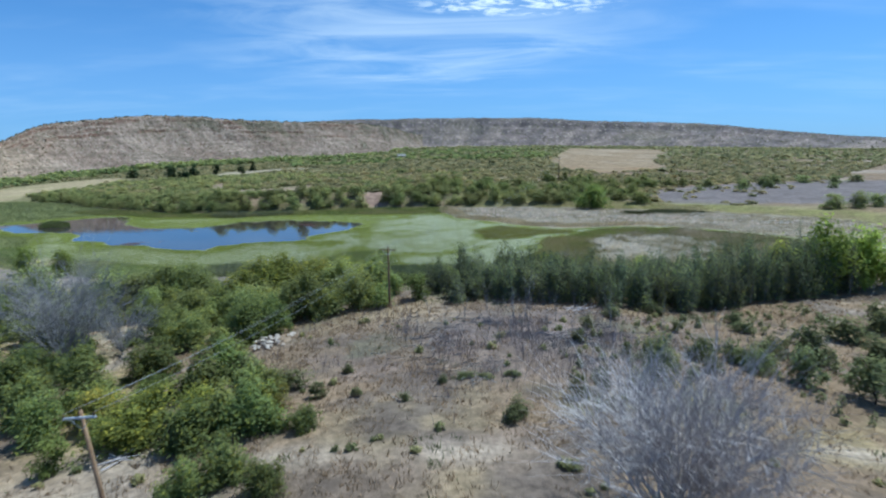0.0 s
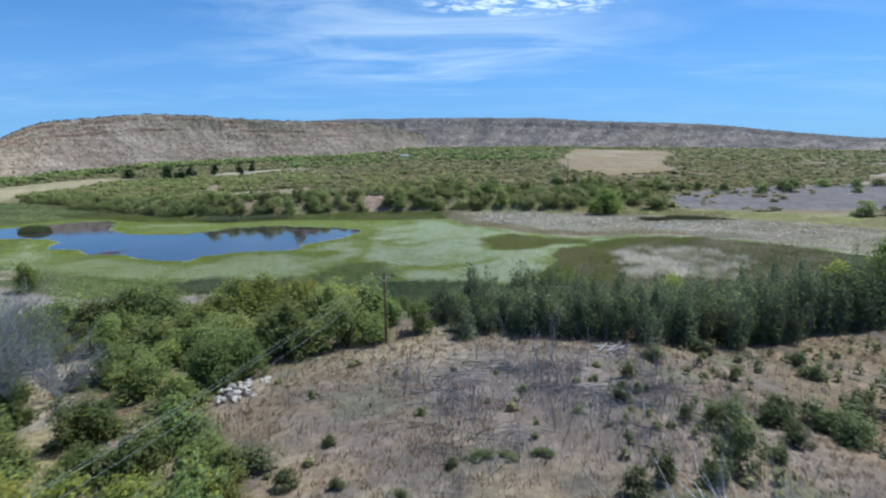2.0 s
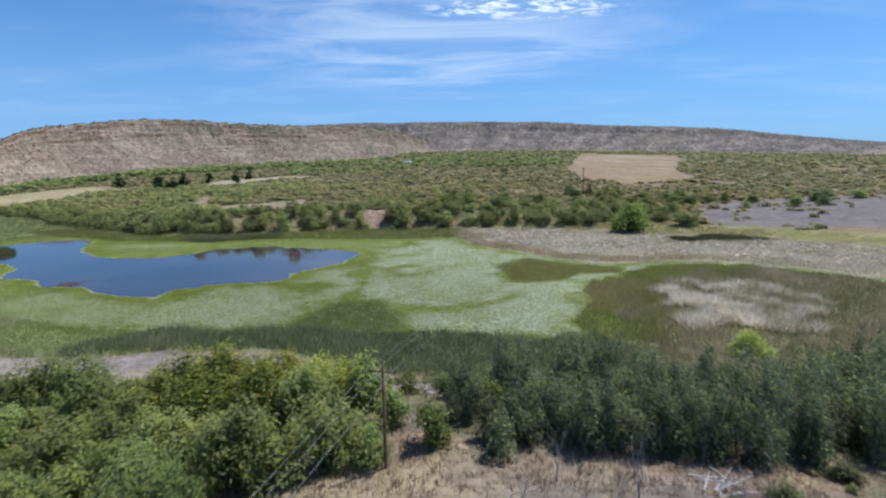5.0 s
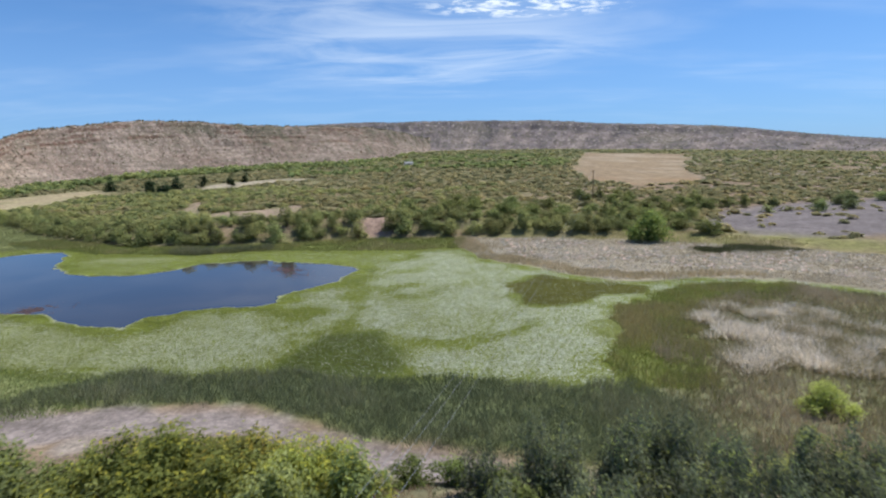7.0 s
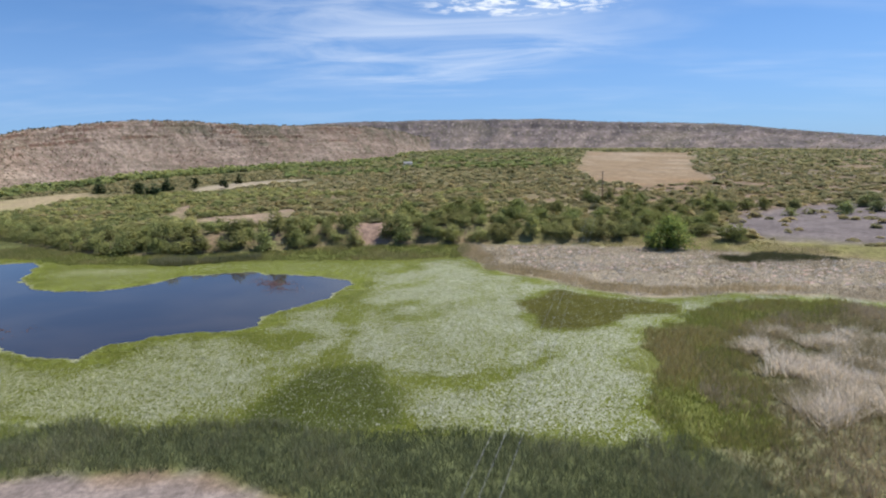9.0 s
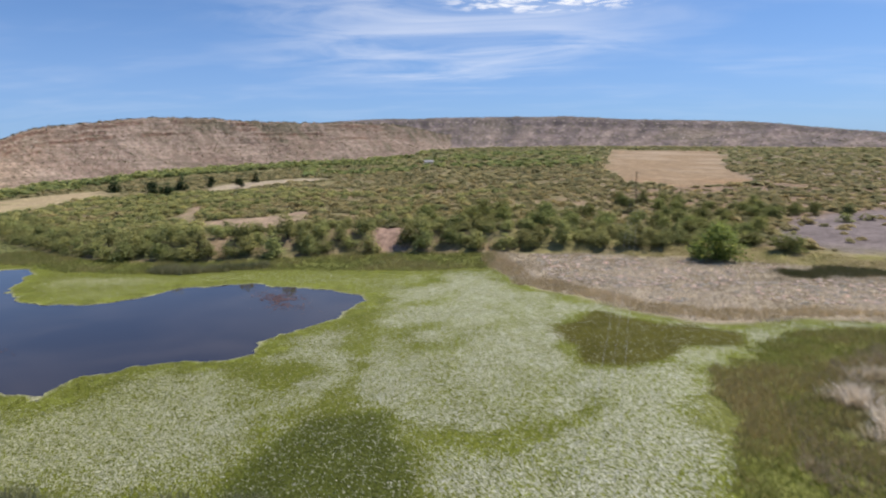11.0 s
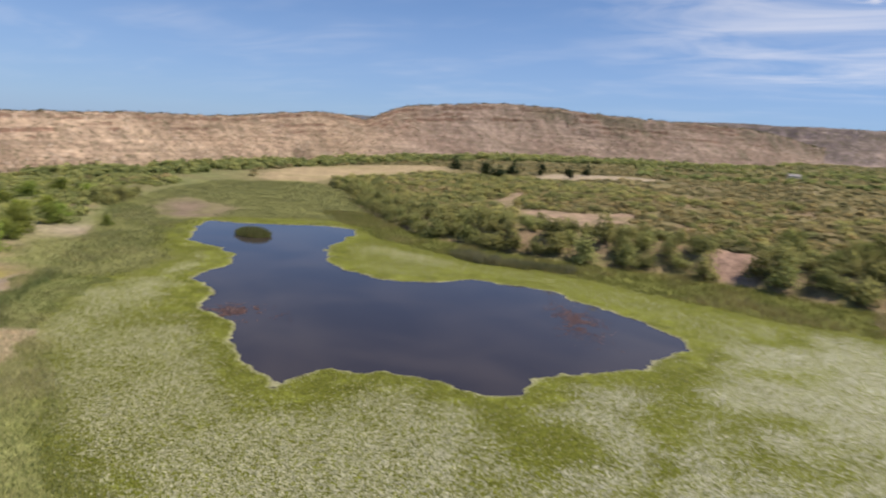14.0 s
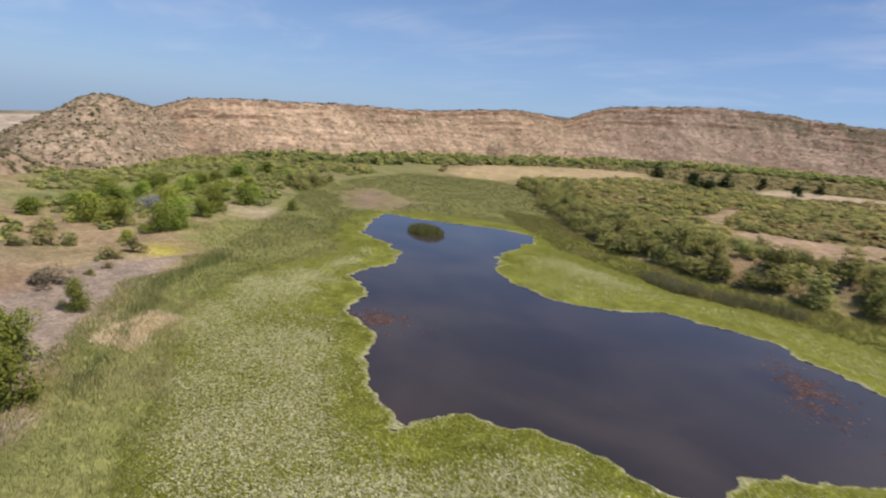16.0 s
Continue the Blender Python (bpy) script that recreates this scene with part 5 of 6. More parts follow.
# an islet of reeds in the open water
q = np.random.default_rng(5)
n = 2600
a, d = q.uniform(0, 6.28, n), np.sqrt(q.random(n))
x, y = -137.5 + np.cos(a) * d * 5.2, 217.5 + np.sin(a) * d * 4.0
h = 2.2 * (1.05 - d ** 3 * 0.6) * q.uniform(0.75, 1.1, n)
th = q.uniform(0, 3.14, n)
v = np.stack([np.stack([x - np.cos(th) * 0.09, y - np.sin(th) * 0.09, x * 0 - 0.1], -1), np.stack([x + np.cos(th) * 0.09, y + np.sin(th) * 0.09, x * 0 - 0.1], -1),
              np.stack([x + q.normal(size=n) * 0.3, y + q.normal(size=n) * 0.3, h], -1)], 1)
t = np.where(q.random((n, 1)) < 0.3, np.array((0.30, 0.26, 0.12)), np.array((0.17, 0.20, 0.065))) * q.uniform(0.7, 1.3, (n, 1))
tagged(new("reed_islet", mesh_from("reed_islet", v.reshape(-1, 3), np.arange(n * 3).reshape(-1, 3), BLADE, np.repeat(t, 3, 0))), "round islet of green reeds in open water", "reeds", kind="stuff")
# reddish weed just breaking the surface
for cx, cy, sx, sy, turn in ((-86, 171.0, 6.0, 4.2, 0.6), (-44.5, 208, 10.0, 4.2, 2.2)):
    n = 1100
    u, w = q.normal(size=n) * sx * 0.5, q.normal(size=n) * sy * 0.5
    x, y = cx + u * math.cos(turn) - w * math.sin(turn), cy + u * math.sin(turn) + w * math.cos(turn)
    k = fbm(x, y, 2.0, 73, 3) > -0.15
    x, y = x[k], y[k]
    n = len(x)
    s = q.uniform(0.08, 0.26, n)
    t = np.where(q.random((n, 1)) < 0.2, np.array((0.25, 0.165, 0.14)), np.array((0.145, 0.086, 0.078))) * q.uniform(0.6, 1.4, (n, 1))
    v, f, tint = cards(np.stack([x, y, np.full(n, 0.025)], -1), q.normal(size=(n, 3)) * 0.05 + np.array([0, 0, 1.0]), unit(q, n), s, s * 0.8, t)
    tagged(new("pond_weed", mesh_from("pond_weed", v, f, PAD, tint)), "reddish pond weed breaking the water surface", "pond weed", kind="stuff")
build_reeds("reeds", "dry tan reed patch on the west shore", [(-92, 136.5), (-87, 139.5), (-96, 147), (-102, 145)], 2000, 0.8, [(0.72, 0.60, 0.40), (0.82, 0.70, 0.50), (0.92, 0.80, 0.60)], 141, False, 0.7, 0.04, 6, 0.3, 1.5)
build_reeds("reeds", "tall deep green cattails along the western mud", [(-128, 163), (-112, 147), (-94, 139), (-80, 132), (-78, 133.5), (-93, 141.5), (-110, 150), (-124, 165)], 5000, 1.4,
            [(0.16, 0.205, 0.078), (0.225, 0.265, 0.100), (0.31, 0.31, 0.135)], 143, False, 0.35, 0.045, 5, 0.35, 1.5)
build_reeds("reeds", "yellow-green meadow grass below the bushes", [(24, 259), (55, 250), (75, 239), (96, 226), (106, 232), (84, 250), (58, 261), (28, 270)], 7000, 0.5, [(0.24, 0.24, 0.08), (0.34, 0.32, 0.12), (0.42, 0.37, 0.18)], 145, False, 0.4, 0.06, 5, 0.5, 2.0)
build_reeds("reeds", "tall grey-green rushes below the bank", [(-92, 238), (-80, 234), (-66, 239), (-56, 242), (-58, 246), (-68, 244), (-80, 240), (-92, 243)], 3000, 2.2, [(0.15, 0.165, 0.075), (0.22, 0.225, 0.105), (0.31, 0.285, 0.16)], 147, False, 0.2, 0.06, 6, 0.4, 2.0)
build_reeds("reeds", "dark wet sedge in the dry reed bed", [(70, 226), (78, 221), (92, 223), (99, 228), (90, 234), (76, 233)], 2600, 0.9, [(0.065, 0.072, 0.032), (0.10, 0.105, 0.045), (0.15, 0.145, 0.07)], 149, True, 0.35, 0.06, 5, 0.8, 7.0)

# ---- scrub across the valley ----
def open_ground(x, y):
    """True where no scrub grows."""
    j = 3.0 * fbm(x, y, 9.0, 131, 3)
    bare = np.zeros(np.shape(x), bool)
    for poly in (DRY_FIELD, WEST_FIELD, PALE_STRIP, BANK_SCAR, BARE_GROUND):
        bare |= outline_distance(poly, x, y) + j * 0.7 < 0
    thin = outline_distance(GRAVEL_FLAT, x, y) + j < 0
    return bare, thin


r = np.random.default_rng(42)
BUSH = ((0.185, 0.200, 0.080), (0.320, 0.328, 0.122))
bank_bushes = models(6, r, "mesquite_bush", "rounded olive green mesquite bush on the bank", "bush", "bushes along the bank", 26, 1000, 0.052, *BUSH, None, 0.06, 3, 0.018, 1.05, SCRUB)
rows_bank = []
tries = 0
while len(rows_bank) < 380 and tries < 60000:
    tries += 1
    x, y = r.uniform(-225, 130), r.uniform(215, 345)
    m = float(outline_distance(MARSH, np.array([x]), np.array([y]))[0])
    if not (1.0 + 3.0 * (x > -12) < m < 22.0) or y < 205:
        continue
    az, dd = bearing(x, y)
    if x > 68 or (x - 62) ** 2 + (y - 246) ** 2 < 150:
        continue
    b, th = open_ground(np.array([x]), np.array([y]))
    if b[0] or (th[0] and r.random() < 0.9):
        continue
    w = r.uniform(5.6, 9.5) if m < 10 else r.uniform(2.6, 6.0)
    if x < -118:
        w *= 0.75
    if any((x - a) ** 2 + (y - c) ** 2 < (0.31 * (w + e)) ** 2 for a, c, _, e in rows_bank):
        continue
    rows_bank.append((x, y, w * r.uniform(0.58, 0.80) * (1.2 if -75 < x < -15 and m < 12 else 1.0), w))
stand(bank_bushes, rows_bank, r)

small = models(5, r, "scrub_bush", "low grey-green desert scrub bush", "bush", "scrub on the terrace", 14, 420, 0.072, (0.250, 0.235, 0.094), (0.340, 0.318, 0.126), None, 0.03, 2, 0.02, 1.05, SCRUB)
rows_small = []
x, y = r.uniform(-170, 150, 9000), r.uniform(240, 345, 9000)
m = outline_distance(MARSH, x, y)
b, th = open_ground(x, y)
ok = (m > 15) & (m < 75) & ~b & ~(th & (r.random(9000) < 0.93)) & (r.random(9000) < 0.06 + 0.20 * smooth(fbm(x, y, 16.0, 133, 3), -0.3, 0.3))
for px_, py_ in zip(x[ok], y[ok]):
    w = r.uniform(1.6, 4.2)
    if len(rows_small) < 300 and not any((px_ - a) ** 2 + (py_ - c) ** 2 < (0.42 * (w + e)) ** 2 for a, c, _, e in rows_small):
        rows_small.append((px_, py_, w * r.uniform(0.40, 0.62), w))
stand(small, rows_small, r)


def clumps(name, label, x, y, w, h, leaves, dark, light, seed, mat=SCRUB_MASS, z=None, tall=0.0, flat=0.5):
    """Many far bushes in one mesh: a few leaf clusters for each."""
    q = np.random.default_rng(seed)
    n = len(x)
    k = np.repeat(np.arange(n), leaves)
    d = unit(q, len(k))
    d[:, 2] = np.abs(d[:, 2])
    rad = q.uniform(0.45, 1.0, len(k))
    zz = (land(x, y) if z is None else z)[k]
    c = np.stack([x[k] + d[:, 0] * rad * w[k] * 0.5, y[k] + d[:, 1] * rad * w[k] * 0.5, zz + h[k] * (0.12 + tall + 0.72 * d[:, 2] * rad)], -1)
    s = w[k] * q.uniform(0.75, 1.25, len(k)) / math.sqrt(leaves) * 1.05
    kind = q.random(n)[k][:, None]
    # shading painted into the tint: leaves on top lighter, those at the sides darker
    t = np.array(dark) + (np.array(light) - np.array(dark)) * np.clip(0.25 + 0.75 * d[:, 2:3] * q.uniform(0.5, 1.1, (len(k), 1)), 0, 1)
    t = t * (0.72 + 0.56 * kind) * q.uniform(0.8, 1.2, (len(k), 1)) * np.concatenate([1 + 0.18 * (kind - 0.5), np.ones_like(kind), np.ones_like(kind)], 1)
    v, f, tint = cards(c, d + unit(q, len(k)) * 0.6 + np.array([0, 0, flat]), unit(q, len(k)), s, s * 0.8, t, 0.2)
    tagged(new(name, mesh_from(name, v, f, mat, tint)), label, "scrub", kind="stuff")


def far_scrub(name, label, count, r0, r1, a0, a1, w0, w1, leaves, seed, dark, light, density=(0.25, 0.75)):
    q = np.random.default_rng(seed)
    az, d = q.uniform(a0, a1, count), np.sqrt(q.uniform(r0 ** 2, r1 ** 2, count))
    x, y = HUB[0] - np.sin(np.radians(az)) * d, HUB[1] + np.cos(np.radians(az)) * d
    b, th = open_ground(x, y)
    ok = ~b & ~(th & (q.random(count) < 0.93)) & (outline_distance(MARSH, x, y) > 16) & (d < np.interp(az, FOOT_AZ, FOOT_D) - 5)
    ok &= q.random(count) < density[0] + density[1] * smooth(fbm(x, y, 20.0, seed, 3), -0.5, 0.3)
    x, y = x[ok], y[ok]
    w = q.uniform(w0, w1, len(x)) * np.where(q.random(len(x)) < 0.15, 1.5, 1.0)
    clumps(name, label, x, y, w, w * q.uniform(0.26, 0.52, len(x)), leaves, dark, light, seed + 1, flat=1.9)


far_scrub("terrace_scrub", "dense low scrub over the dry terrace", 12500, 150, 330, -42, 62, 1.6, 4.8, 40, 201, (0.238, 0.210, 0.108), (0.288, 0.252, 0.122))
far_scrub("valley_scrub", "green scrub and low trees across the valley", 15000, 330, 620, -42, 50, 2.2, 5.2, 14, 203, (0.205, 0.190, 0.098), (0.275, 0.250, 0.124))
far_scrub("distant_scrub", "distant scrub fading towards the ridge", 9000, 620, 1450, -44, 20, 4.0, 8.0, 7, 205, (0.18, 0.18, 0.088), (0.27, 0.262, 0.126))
q = np.random.default_rng(209)
x, y = q.uniform(-260, 30, 5200), q.uniform(255, 440, 5200)
m = outline_distance(MARSH, x, y)
ok = (m > 13) & (m < 150) & ~open_ground(x, y)[0] & (q.random(5200) < (0.15 + 0.85 * smooth(fbm(x, y, 24.0, 209, 3) + 0.8 * smooth(-x, 60, 130), -0.2, 0.5)) * np.interp(x, [-125, -70, 0], [0.75, 0.28, 0.10]))
w = q.uniform(2.6, 6.2, ok.sum())
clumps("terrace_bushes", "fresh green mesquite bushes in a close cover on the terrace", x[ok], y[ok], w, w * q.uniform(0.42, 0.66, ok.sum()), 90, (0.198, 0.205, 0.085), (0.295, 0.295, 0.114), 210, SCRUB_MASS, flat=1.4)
# cottonwoods along the river at the foot of the mesa
q = np.random.default_rng(207)
n = 2400
az = q.uniform(3, 66, n)
fd = np.interp(az, FOOT_AZ, FOOT_D)
d = fd - q.uniform(0, 1, n) ** 1.3 * 75 * (fd / 500) - 4
x, y = HUB[0] - np.sin(np.radians(az)) * d, HUB[1] + np.cos(np.radians(az)) * d
ok = (fbm(x, y, 30.0, 207, 3) > -0.45) & ~open_ground(x, y)[0] & (outline_distance(MARSH, x, y) > 8)
x, y = x[ok], y[ok]
w = q.uniform(4, 9, len(x)) * np.interp(np.hypot(x, y - 100), [200, 700], [0.55, 1.15])
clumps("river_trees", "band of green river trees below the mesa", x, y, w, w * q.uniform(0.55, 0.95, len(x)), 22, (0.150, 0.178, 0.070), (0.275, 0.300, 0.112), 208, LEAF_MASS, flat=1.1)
q = np.random.default_rng(217)
az, d = q.uniform(-12, 16, 1200), q.uniform(480, 900, 1200)
x, y = HUB[0] - np.sin(np.radians(az)) * d, HUB[1] + np.cos(np.radians(az)) * d
ok = (d < np.interp(az, FOOT_AZ, FOOT_D) - 5) & ~open_ground(x, y)[0] & (fbm(x, y, 60.0, 217, 3) > -0.1)
w = q.uniform(5, 9, ok.sum())
clumps("valley_trees", "groups of greener trees on the valley floor", x[ok], y[ok], w, w * 0.6, 10, (0.150, 0.185, 0.068), (0.225, 0.255, 0.095), 218, SCRUB_MASS, flat=1.5)
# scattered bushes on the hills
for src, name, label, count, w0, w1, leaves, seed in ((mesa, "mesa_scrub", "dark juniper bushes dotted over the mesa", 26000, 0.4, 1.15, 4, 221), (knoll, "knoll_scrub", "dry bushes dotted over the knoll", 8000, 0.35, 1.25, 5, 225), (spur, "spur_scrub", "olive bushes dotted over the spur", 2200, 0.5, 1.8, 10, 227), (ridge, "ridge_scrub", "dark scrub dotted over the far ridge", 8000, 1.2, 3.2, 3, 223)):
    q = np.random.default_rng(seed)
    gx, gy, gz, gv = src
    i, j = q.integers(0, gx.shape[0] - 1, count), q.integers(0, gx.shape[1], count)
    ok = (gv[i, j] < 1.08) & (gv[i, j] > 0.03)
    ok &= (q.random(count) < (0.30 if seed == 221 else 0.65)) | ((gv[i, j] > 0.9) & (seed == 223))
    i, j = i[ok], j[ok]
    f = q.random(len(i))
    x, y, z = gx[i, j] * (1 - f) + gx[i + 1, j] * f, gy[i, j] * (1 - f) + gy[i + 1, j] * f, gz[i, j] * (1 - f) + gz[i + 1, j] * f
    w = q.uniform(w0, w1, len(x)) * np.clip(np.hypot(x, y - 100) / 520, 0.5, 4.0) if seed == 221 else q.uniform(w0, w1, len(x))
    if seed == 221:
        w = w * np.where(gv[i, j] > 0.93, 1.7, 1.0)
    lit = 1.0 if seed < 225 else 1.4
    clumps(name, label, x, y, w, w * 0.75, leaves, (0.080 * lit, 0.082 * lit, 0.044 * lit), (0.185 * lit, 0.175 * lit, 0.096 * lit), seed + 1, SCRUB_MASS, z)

# ---- single trees beyond the marsh ----
r = np.random.default_rng(77)
rows_tall = []
tries = 0
while len(rows_tall) < 66 and tries < 30000:
    tries += 1
    x, y = r.uniform(-20, 190), r.uniform(245, 365)
    m = float(outline_distance(MARSH, np.array([x]), np.array([y]))[0])
    b, th = open_ground(np.array([x]), np.array([y]))
    if 8 < m < (52 if x < 60 else 105) and (x - 62) ** 2 + (y - 247) ** 2 > 260 and not b[0] and not th[0] and not any((x - a) ** 2 + (y - c) ** 2 < 30 for a, c, _, _ in rows_tall):
        rows_tall.append((x, y, r.uniform(3.8, 6.2), r.uniform(6.0, 9.5)))
stand(models(4, r, "mesquite_tree", "spreading dark green mesquite tree on the terrace", "tree", "mesquite trees", 28, 1500, 0.043, (0.128, 0.150, 0.052), (0.252, 0.272, 0.090), None, 0.05, 5, 0.018, 1.0, SCRUB), rows_tall, r)
stand(models(1, r, "broadleaf_tree", "large rounded green tree at the marsh edge", "tree", "", 34, 3200, 0.036, (0.115, 0.150, 0.042), (0.275, 0.325, 0.085), (0.36, 0.38, 0.09), 0.06), [(62.0, 245.0, 12.0, 14.0)], r)
stand(models(3, r, "evergreen_tree", "dark conical evergreen tree on the valley floor", "tree", "evergreens on the valley floor", 16, 700, 0.07, (0.030, 0.045, 0.022), (0.075, 0.105, 0.042), None, 0.05),
      [(-240.0, 484.0, 11.0, 9.4), (-185.3, 429.8, 10.1, 8.7), (-177.0, 428.9, 7.9, 9.8), (-183.5, 461.6, 9.6, 10.3), (-175.6, 489.3, 8.9, 7.6), (-155.1, 485.7, 8.4, 7.4), (-157.2, 523.2, 7.9, 6.9), (-192, 440, 9.0, 8.0)], r)
west_trees = models(3, r, "broadleaf_tree", "fresh green tree on the sandy west bank", "tree", "trees on the west bank", 30, 2800, 0.036, (0.155, 0.205, 0.044), (0.315, 0.385, 0.090), None, 0.04)
stand(west_trees, [(-147.0, 157.5, 7.0, 7.2), (-149.5, 162.0, 6.6, 7.6), (-155.5, 151.5, 6.4, 7.0), (-162.0, 147.5, 7.2, 8.6), (-167.0, 174.7, 6.6, 8.2), (-160.6, 169.9, 5.0, 6.0), (-167.6, 195.7, 3.4, 2.8), (-103.0, 136.3, 4.2, 3.6), (-88.5, 128.6, 6.4, 6.0),
       (-79.5, 127.0, 6.6, 6.2), (-180, 168, 5, 8), (-190, 185, 5, 8), (-178, 148, 5, 8), (-186, 157, 5, 9), (-194, 165, 5, 9)], r)
for x, y, h, w in [(-203, 158, 5, 9), (-198, 178, 5, 9), (-208, 170, 5, 9), (-172, 138, 4.4, 7), (-176, 186, 5.5, 7), (-212, 186, 5, 9), (-220, 176, 4.5, 9), (-184, 192, 4.5, 6), (-225, 195, 4.5, 9),
       (-204, 198, 4, 7), (-238, 208, 5, 9), (-246, 222, 5, 9), (-232, 224, 4.5, 8), (-140, 150, 2.6, 3.4)]:
    put(west_trees[int(r.integers(0, 3))], False, x, y, (w * 1.12, w * 1.08, h * 1.06), r.uniform(0, 6.28))
stand(models(3, r, "shrub", "grey-green shrub on the sandy west bank", "shrub", "shrubs on the west bank", 14, 900, 0.055, (0.17, 0.175, 0.075), (0.35, 0.345, 0.15), None, 0.03),
      [(-139.5, 137.0, 2.8, 5.2), (-139.0, 140.6, 3.0, 4.6), (-131.0, 149.2, 2.6, 3.8), (-127.0, 144.6, 2.2, 4.0), (-118.0, 140.5, 1.2, 2.0), (-121.5, 143.5, 1.0, 1.6), (-122, 128, 1.6, 3), (-140, 133, 2.0, 4), (-150, 138, 2.2, 5)], r)
stand(models(3, r, "broadleaf_tree", "dense dark green tree on the gravel flat", "tree", "trees on the gravel flat", 24, 1500, 0.045, *GREEN, None, 0.04),
      [(140.0, 214.0, 5.6, 10.0), (148.0, 213.0, 5.6, 9.0), (156.0, 216.0, 6.0, 10.0), (170.0, 222.0, 6.0, 11.0), (150, 300, 4.5, 8), (160, 318, 5, 9), (172, 322, 5, 10), (128, 300, 3, 6), (195, 300, 3.5, 6), (166, 306, 4.5, 8), (182, 331, 5, 9), (201, 336, 5, 10), (216, 331, 5, 9), (141, 319, 4, 7), (232, 338, 5, 10)], r)
stand(models(1, r, "shrub", "silver-grey leafless-looking shrub between green trees", "shrub", "", 16, 1100, 0.05, (0.30, 0.31, 0.31), (0.50, 0.52, 0.52), None, 0.03), [(-170.4, 161.4, 4.4, 5.2)], r)
stand(models(1, r, "shrub", "brownish grey dry shrub beside the mud", "shrub", "", 16, 1100, 0.05, (0.20, 0.175, 0.12), (0.36, 0.32, 0.23), None, 0.03), [(-114.5, 134.8, 2.8, 5.4)], r)
# low cover on the west bank and beyond
q = np.random.default_rng(231)
x, y = q.uniform(-330, -95, 8500), q.uniform(90, 285, 8500)
az, d = bearing(x, y)
ok = (outline_distance(MARSH, x, y) > 5) & (d < np.interp(az, FOOT_AZ, FOOT_D) - 2) & (q.random(8500) < np.clip(0.02 + 0.85 * smooth(fbm(x, y, 22.0, 231, 3) + 0.85 * smooth(d, 165, 205), 0.15, 0.75), 0, 1))
ok &= ((x + 165) / 10) ** 2 + ((y - 186) / 11) ** 2 > 1
w = q.uniform(1.0, 4.0, ok.sum())
clumps("west_scrub", "fresh green bushes over sandy ground", x[ok], y[ok], w, w * 0.6, 46, (0.205, 0.235, 0.092), (0.320, 0.345, 0.130), 232, LEAF_MASS, flat=1.4)

# bleached lumps of broken reed in the dry bed
q = np.random.default_rng(271)
x, y = q.uniform(15, 130, 5200), q.uniform(180, 262, 5200)
ok = (outline_distance(DRY_REEDS, x, y) < -11) & (outline_distance(MARSH, x, y) < -2) & (fbm(x * 0.5, y, 8.0, 271, 3) > -0.25) & (((x - 84) / 15) ** 2 + ((y - 228) / 7) ** 2 > 1)
w = q.uniform(0.4, 1.5, ok.sum())
clumps("reed_litter", "bleached grey lumps of collapsed reed", x[ok], y[ok], w, w * 0.28, 14, (0.50, 0.435, 0.36), (0.68, 0.605, 0.52), 272, BLADE, flat=1.2)


# pale boulders and rock rubble on the slopes
def strew(name, label, src, n, s0, s1, top, seed, mat=ROUGHROCK):
    q = np.random.default_rng(seed)
    gx, gy, gz, _ = src
    i, j = q.integers(2, int(gx.shape[0] * top), n), q.integers(0, gx.shape[1], n)
    x, y, z = gx[i, j] + q.normal(size=n) * 0.8, gy[i, j] + q.normal(size=n) * 0.8, gz[i, j]
    s_ = q.uniform(s0, s1, n) * np.clip(np.hypot(x, y - 100) / 520, 0.45, 1.6)
    octa = np.array([(1, 0, 0), (0, 1, 0), (-1, 0, 0), (0, -1, 0), (0, 0, 0.8), (0, 0, -0.6)], float)
    v = np.stack([x, y, z], -1)[:, None] + octa[None] * q.uniform(0.6, 1.35, (n, 6, 3)) * s_[:, None, None]
    f = np.array([(0, 1, 4), (1, 2, 4), (2, 3, 4), (3, 0, 4), (1, 0, 5), (2, 1, 5), (3, 2, 5), (0, 3, 5)])
    f = (np.arange(n)[:, None, None] * 6 + f[None]).reshape(-1, 3)
    tagged(new(name, mesh_from(name, v.reshape(-1, 3), f, mat)), label, "boulders", kind="stuff")


strew("boulders", "pale boulders strewn over the mesa slopes", mesa, 7500, 0.25, 0.9, 0.74, 261)
strew("boulders", "whitish boulders below the top of the knoll", knoll, 4200, 0.2, 0.8, 0.80, 263, CONCRETE)


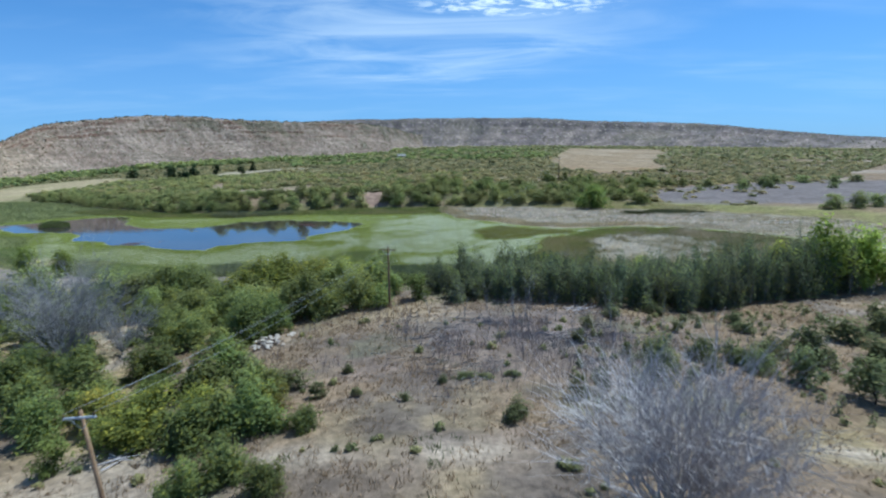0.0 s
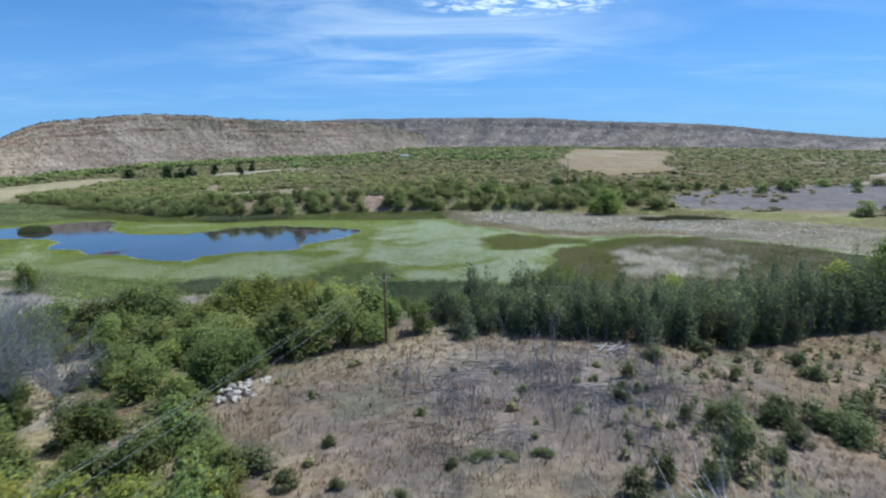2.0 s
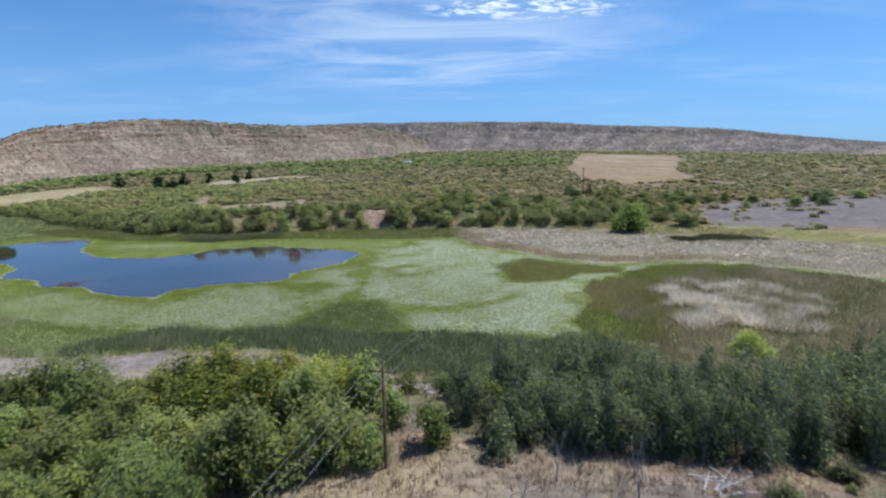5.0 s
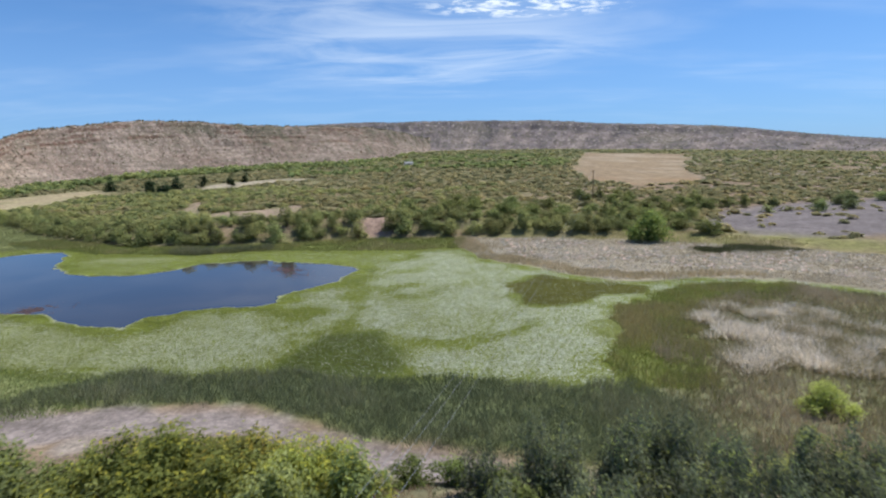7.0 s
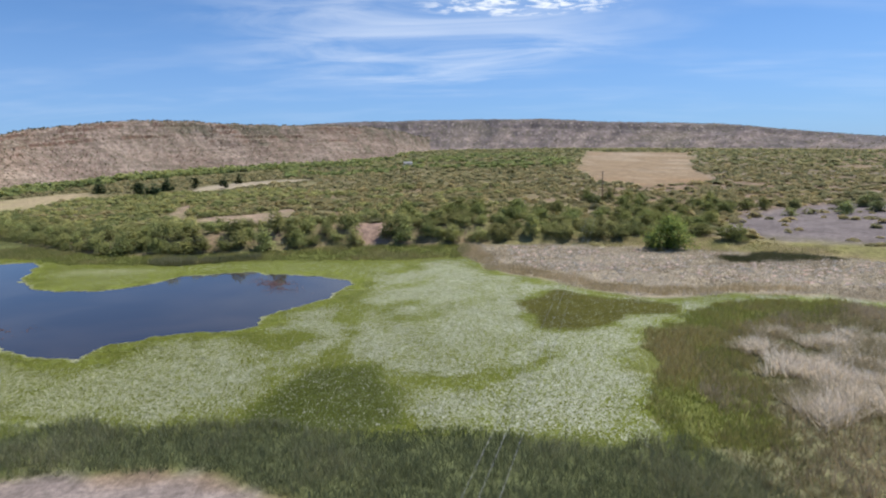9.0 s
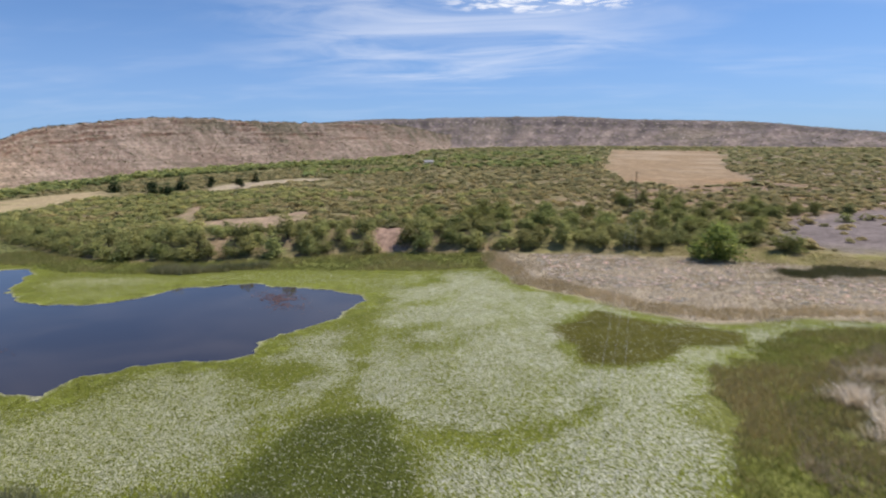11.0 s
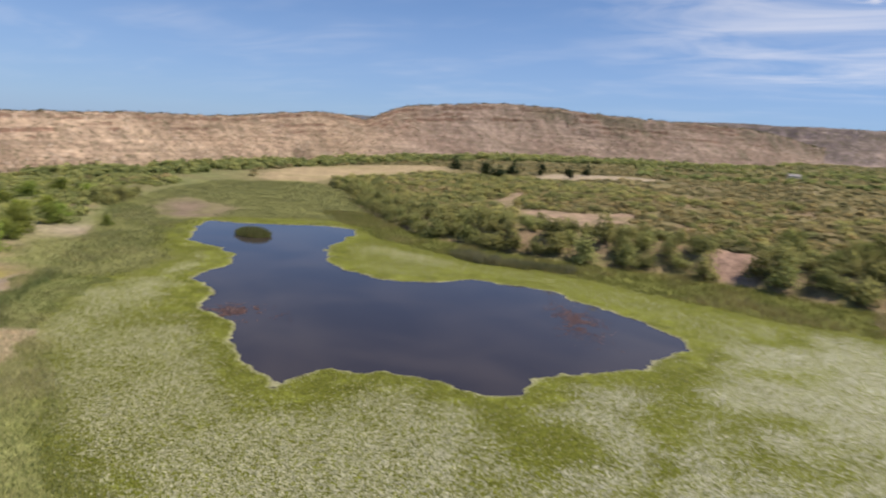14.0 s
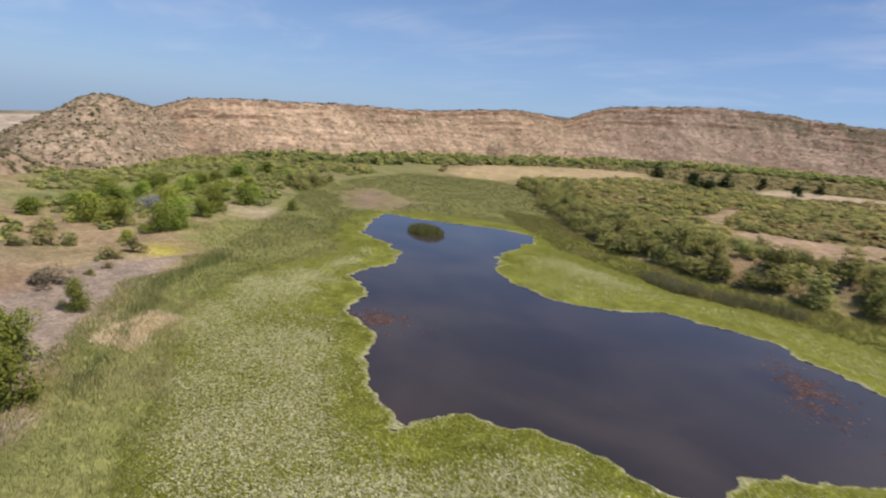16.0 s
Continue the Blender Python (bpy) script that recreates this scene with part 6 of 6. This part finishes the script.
# a small shed far off in the valley
def shed(x, y, turn):
    root = tagged(new("shed"), "small pale farm shed with iron roof", "shed")
    root.matrix_basis = pose(x, y, float(land(np.array([x]), np.array([y]))[0]), 0, 0, turn)
    w, d, h = 4.0, 3.0, 2.6
    v = [(-w, -d, -0.5), (w, -d, -0.5), (w, d, -0.5), (-w, d, -0.5), (-w, -d, h), (w, -d, h), (w, d, h), (-w, d, h)]
    part("wall", mesh_from("shed_wall", v, [(0, 1, 5, 4), (1, 2, 6, 5), (2, 3, 7, 6), (3, 0, 4, 7)], PLASTER), root)
    e, k, t = 0.5, 1.5, 0.12
    v = [(-w - e, -d - e, h - 0.1), (w + e, -d - e, h - 0.1), (w + e, 0, h + k), (-w - e, 0, h + k), (w + e, d + e, h - 0.1), (-w - e, d + e, h - 0.1)]
    v = v + [(a, b, c + t) for a, b, c in v]
    part("roof", mesh_from("shed_roof", v, [(0, 1, 2, 3), (3, 2, 4, 5), (6, 9, 8, 7), (9, 11, 10, 8), (0, 6, 7, 1), (5, 4, 10, 11), (0, 3, 9, 6), (3, 5, 11, 9), (1, 7, 8, 2), (2, 8, 10, 4)], IRON), root, "faded iron roof")
    v = [(-1.2, -d - 0.04, 0.0), (1.2, -d - 0.04, 0.0), (1.2, -d - 0.04, 2.2), (-1.2, -d - 0.04, 2.2)]
    v = v + [(a, b + 0.1, c) for a, b, c in v]
    part("door", mesh_from("shed_door", v, [(0, 1, 2, 3), (4, 7, 6, 5), (0, 4, 5, 1), (3, 2, 6, 7), (0, 3, 7, 4), (1, 5, 6, 2)], IRON), root)


shed(-38.9, 656.9, 12)

# dry tussocks and low weeds over the rise
q = np.random.default_rng(241)
n = 26000
x, y = q.uniform(-75, 85, n), 14 + 84 * q.random(n) ** 0.9
dens = smooth(fbm(x, y, 9.0, 241, 4), -0.5, 0.5)
ok = (q.random(n) < 0.25 + 0.75 * dens) & (outline_distance(MARSH, x, y) > 3)
x, y = np.repeat(x[ok], 6), np.repeat(y[ok], 6)
n = len(x)
x, y = x + q.normal(size=n) * 0.22, y + q.normal(size=n) * 0.22
h, th, z = q.uniform(0.15, 0.5, n), q.uniform(0, 3.14, n), land(x, y)
v = np.stack([np.stack([x - np.cos(th) * 0.05, y - np.sin(th) * 0.05, z - 0.03], -1), np.stack([x + np.cos(th) * 0.05, y + np.sin(th) * 0.05, z - 0.03], -1),
              np.stack([x + q.normal(size=n) * 0.2, y + q.normal(size=n) * 0.2, z + h], -1)], 1)
g = (fbm(x, y, 6.0, 243, 3) > 0.45)[:, None]
t = np.where(g, np.array((0.13, 0.15, 0.07)), np.array((0.38, 0.28, 0.17))) * q.uniform(0.55, 1.25, (n, 1))
tagged(new("dry_grass", mesh_from("dry_grass", v.reshape(-1, 3), np.arange(n * 3).reshape(-1, 3), BLADE, np.repeat(t, 3, 0))), "tufts of straw-coloured dry grass and weeds", "grass", kind="stuff")
q = np.random.default_rng(245)
x, y = q.uniform(-60, 75, 420), q.uniform(32, 100, 420)
ok = (outline_distance(MARSH, x, y) > 3) & (fbm(x, y, 14.0, 247, 3) > 0.0)
w = q.uniform(0.35, 1.3, ok.sum())
clumps("low_weeds", "low dark green weeds dotted over dry ground", x[ok], y[ok], w, w * 0.8, 40, (0.150, 0.155, 0.068), (0.29, 0.285, 0.125), 246, LEAF_MASS)

q = np.random.default_rng(249)
x, y = q.uniform(12, 56, 330), q.uniform(46, 92, 330)
ok = (y < np.interp(x, (0, 24, 36, 44, 54, 72), (80, 79, 83, 86, 91, 95))) & (fbm(x, y, 9.0, 249, 3) > -0.1)
w = q.uniform(0.4, 1.1, ok.sum())
clumps("upright_weeds", "upright dark green weeds on the dry eastern slope", x[ok], y[ok], w, w * q.uniform(1.1, 2.0, ok.sum()), 36, (0.120, 0.128, 0.062), (0.25, 0.25, 0.115), 250, LEAF_MASS)

# grey dead brush standing in the middle of the rise
q = np.random.default_rng(251)
n = 9000
x, y = 8 + q.normal(size=n) * 13, 67 + q.normal(size=n) * 8
ok = (y < 84) & (fbm(x, y, 5.0, 251, 3) > -0.15)
x, y = x[ok], y[ok]
n = len(x)
h, th, z = q.uniform(0.4, 1.9, n), q.uniform(0, 3.14, n), land(x, y)
v = np.stack([np.stack([x - np.cos(th) * 0.028, y - np.sin(th) * 0.028, z - 0.03], -1), np.stack([x + np.cos(th) * 0.028, y + np.sin(th) * 0.028, z - 0.03], -1),
              np.stack([x + q.normal(size=n) * 0.35, y + q.normal(size=n) * 0.35, z + h], -1)], 1)
t = np.array((0.31, 0.255, 0.235)) * q.uniform(0.6, 1.3, (n, 1))
tagged(new("dead_brush", mesh_from("dead_brush", v.reshape(-1, 3), np.arange(n * 3).reshape(-1, 3), BLADE, np.repeat(t, 3, 0))), "thin grey dead brush on dry ground", "brush", kind="stuff")

# grey fallen branches lying between the snags
q = np.random.default_rng(281)
n = 1500
x, y = 11 + q.normal(size=n) * 6.5, 65 + q.normal(size=n) * 6.5
ok = (y < 80) & (fbm(x, y, 4.0, 281, 3) > 0.0)
x, y = x[ok], y[ok]
sticks = []
for i in range(len(x)):
    th, half, h = q.normal() * 0.5 + (1.57 if q.random() < 0.2 else 0.0), q.uniform(0.4, 1.5), q.uniform(0.05, 0.35)
    z0 = float(land(np.array([x[i]]), np.array([y[i]]))[0])
    dx, dy, up = math.cos(th) * half, math.sin(th) * half, q.uniform(-0.05, 0.2)
    sticks.append([((x[i] - dx, y[i] - dy, z0 + h), 0.035), ((x[i], y[i], z0 + h + q.uniform(-0.03, 0.1)), 0.028), ((x[i] + dx, y[i] + dy, z0 + h + up), 0.010)])
v, f = tube_arrays(sticks, 3)
tagged(new("fallen_branches", mesh_from("fallen_branches", v, f, GREYBARK)), "grey fallen branches strewn over dry ground", "branches", kind="stuff")
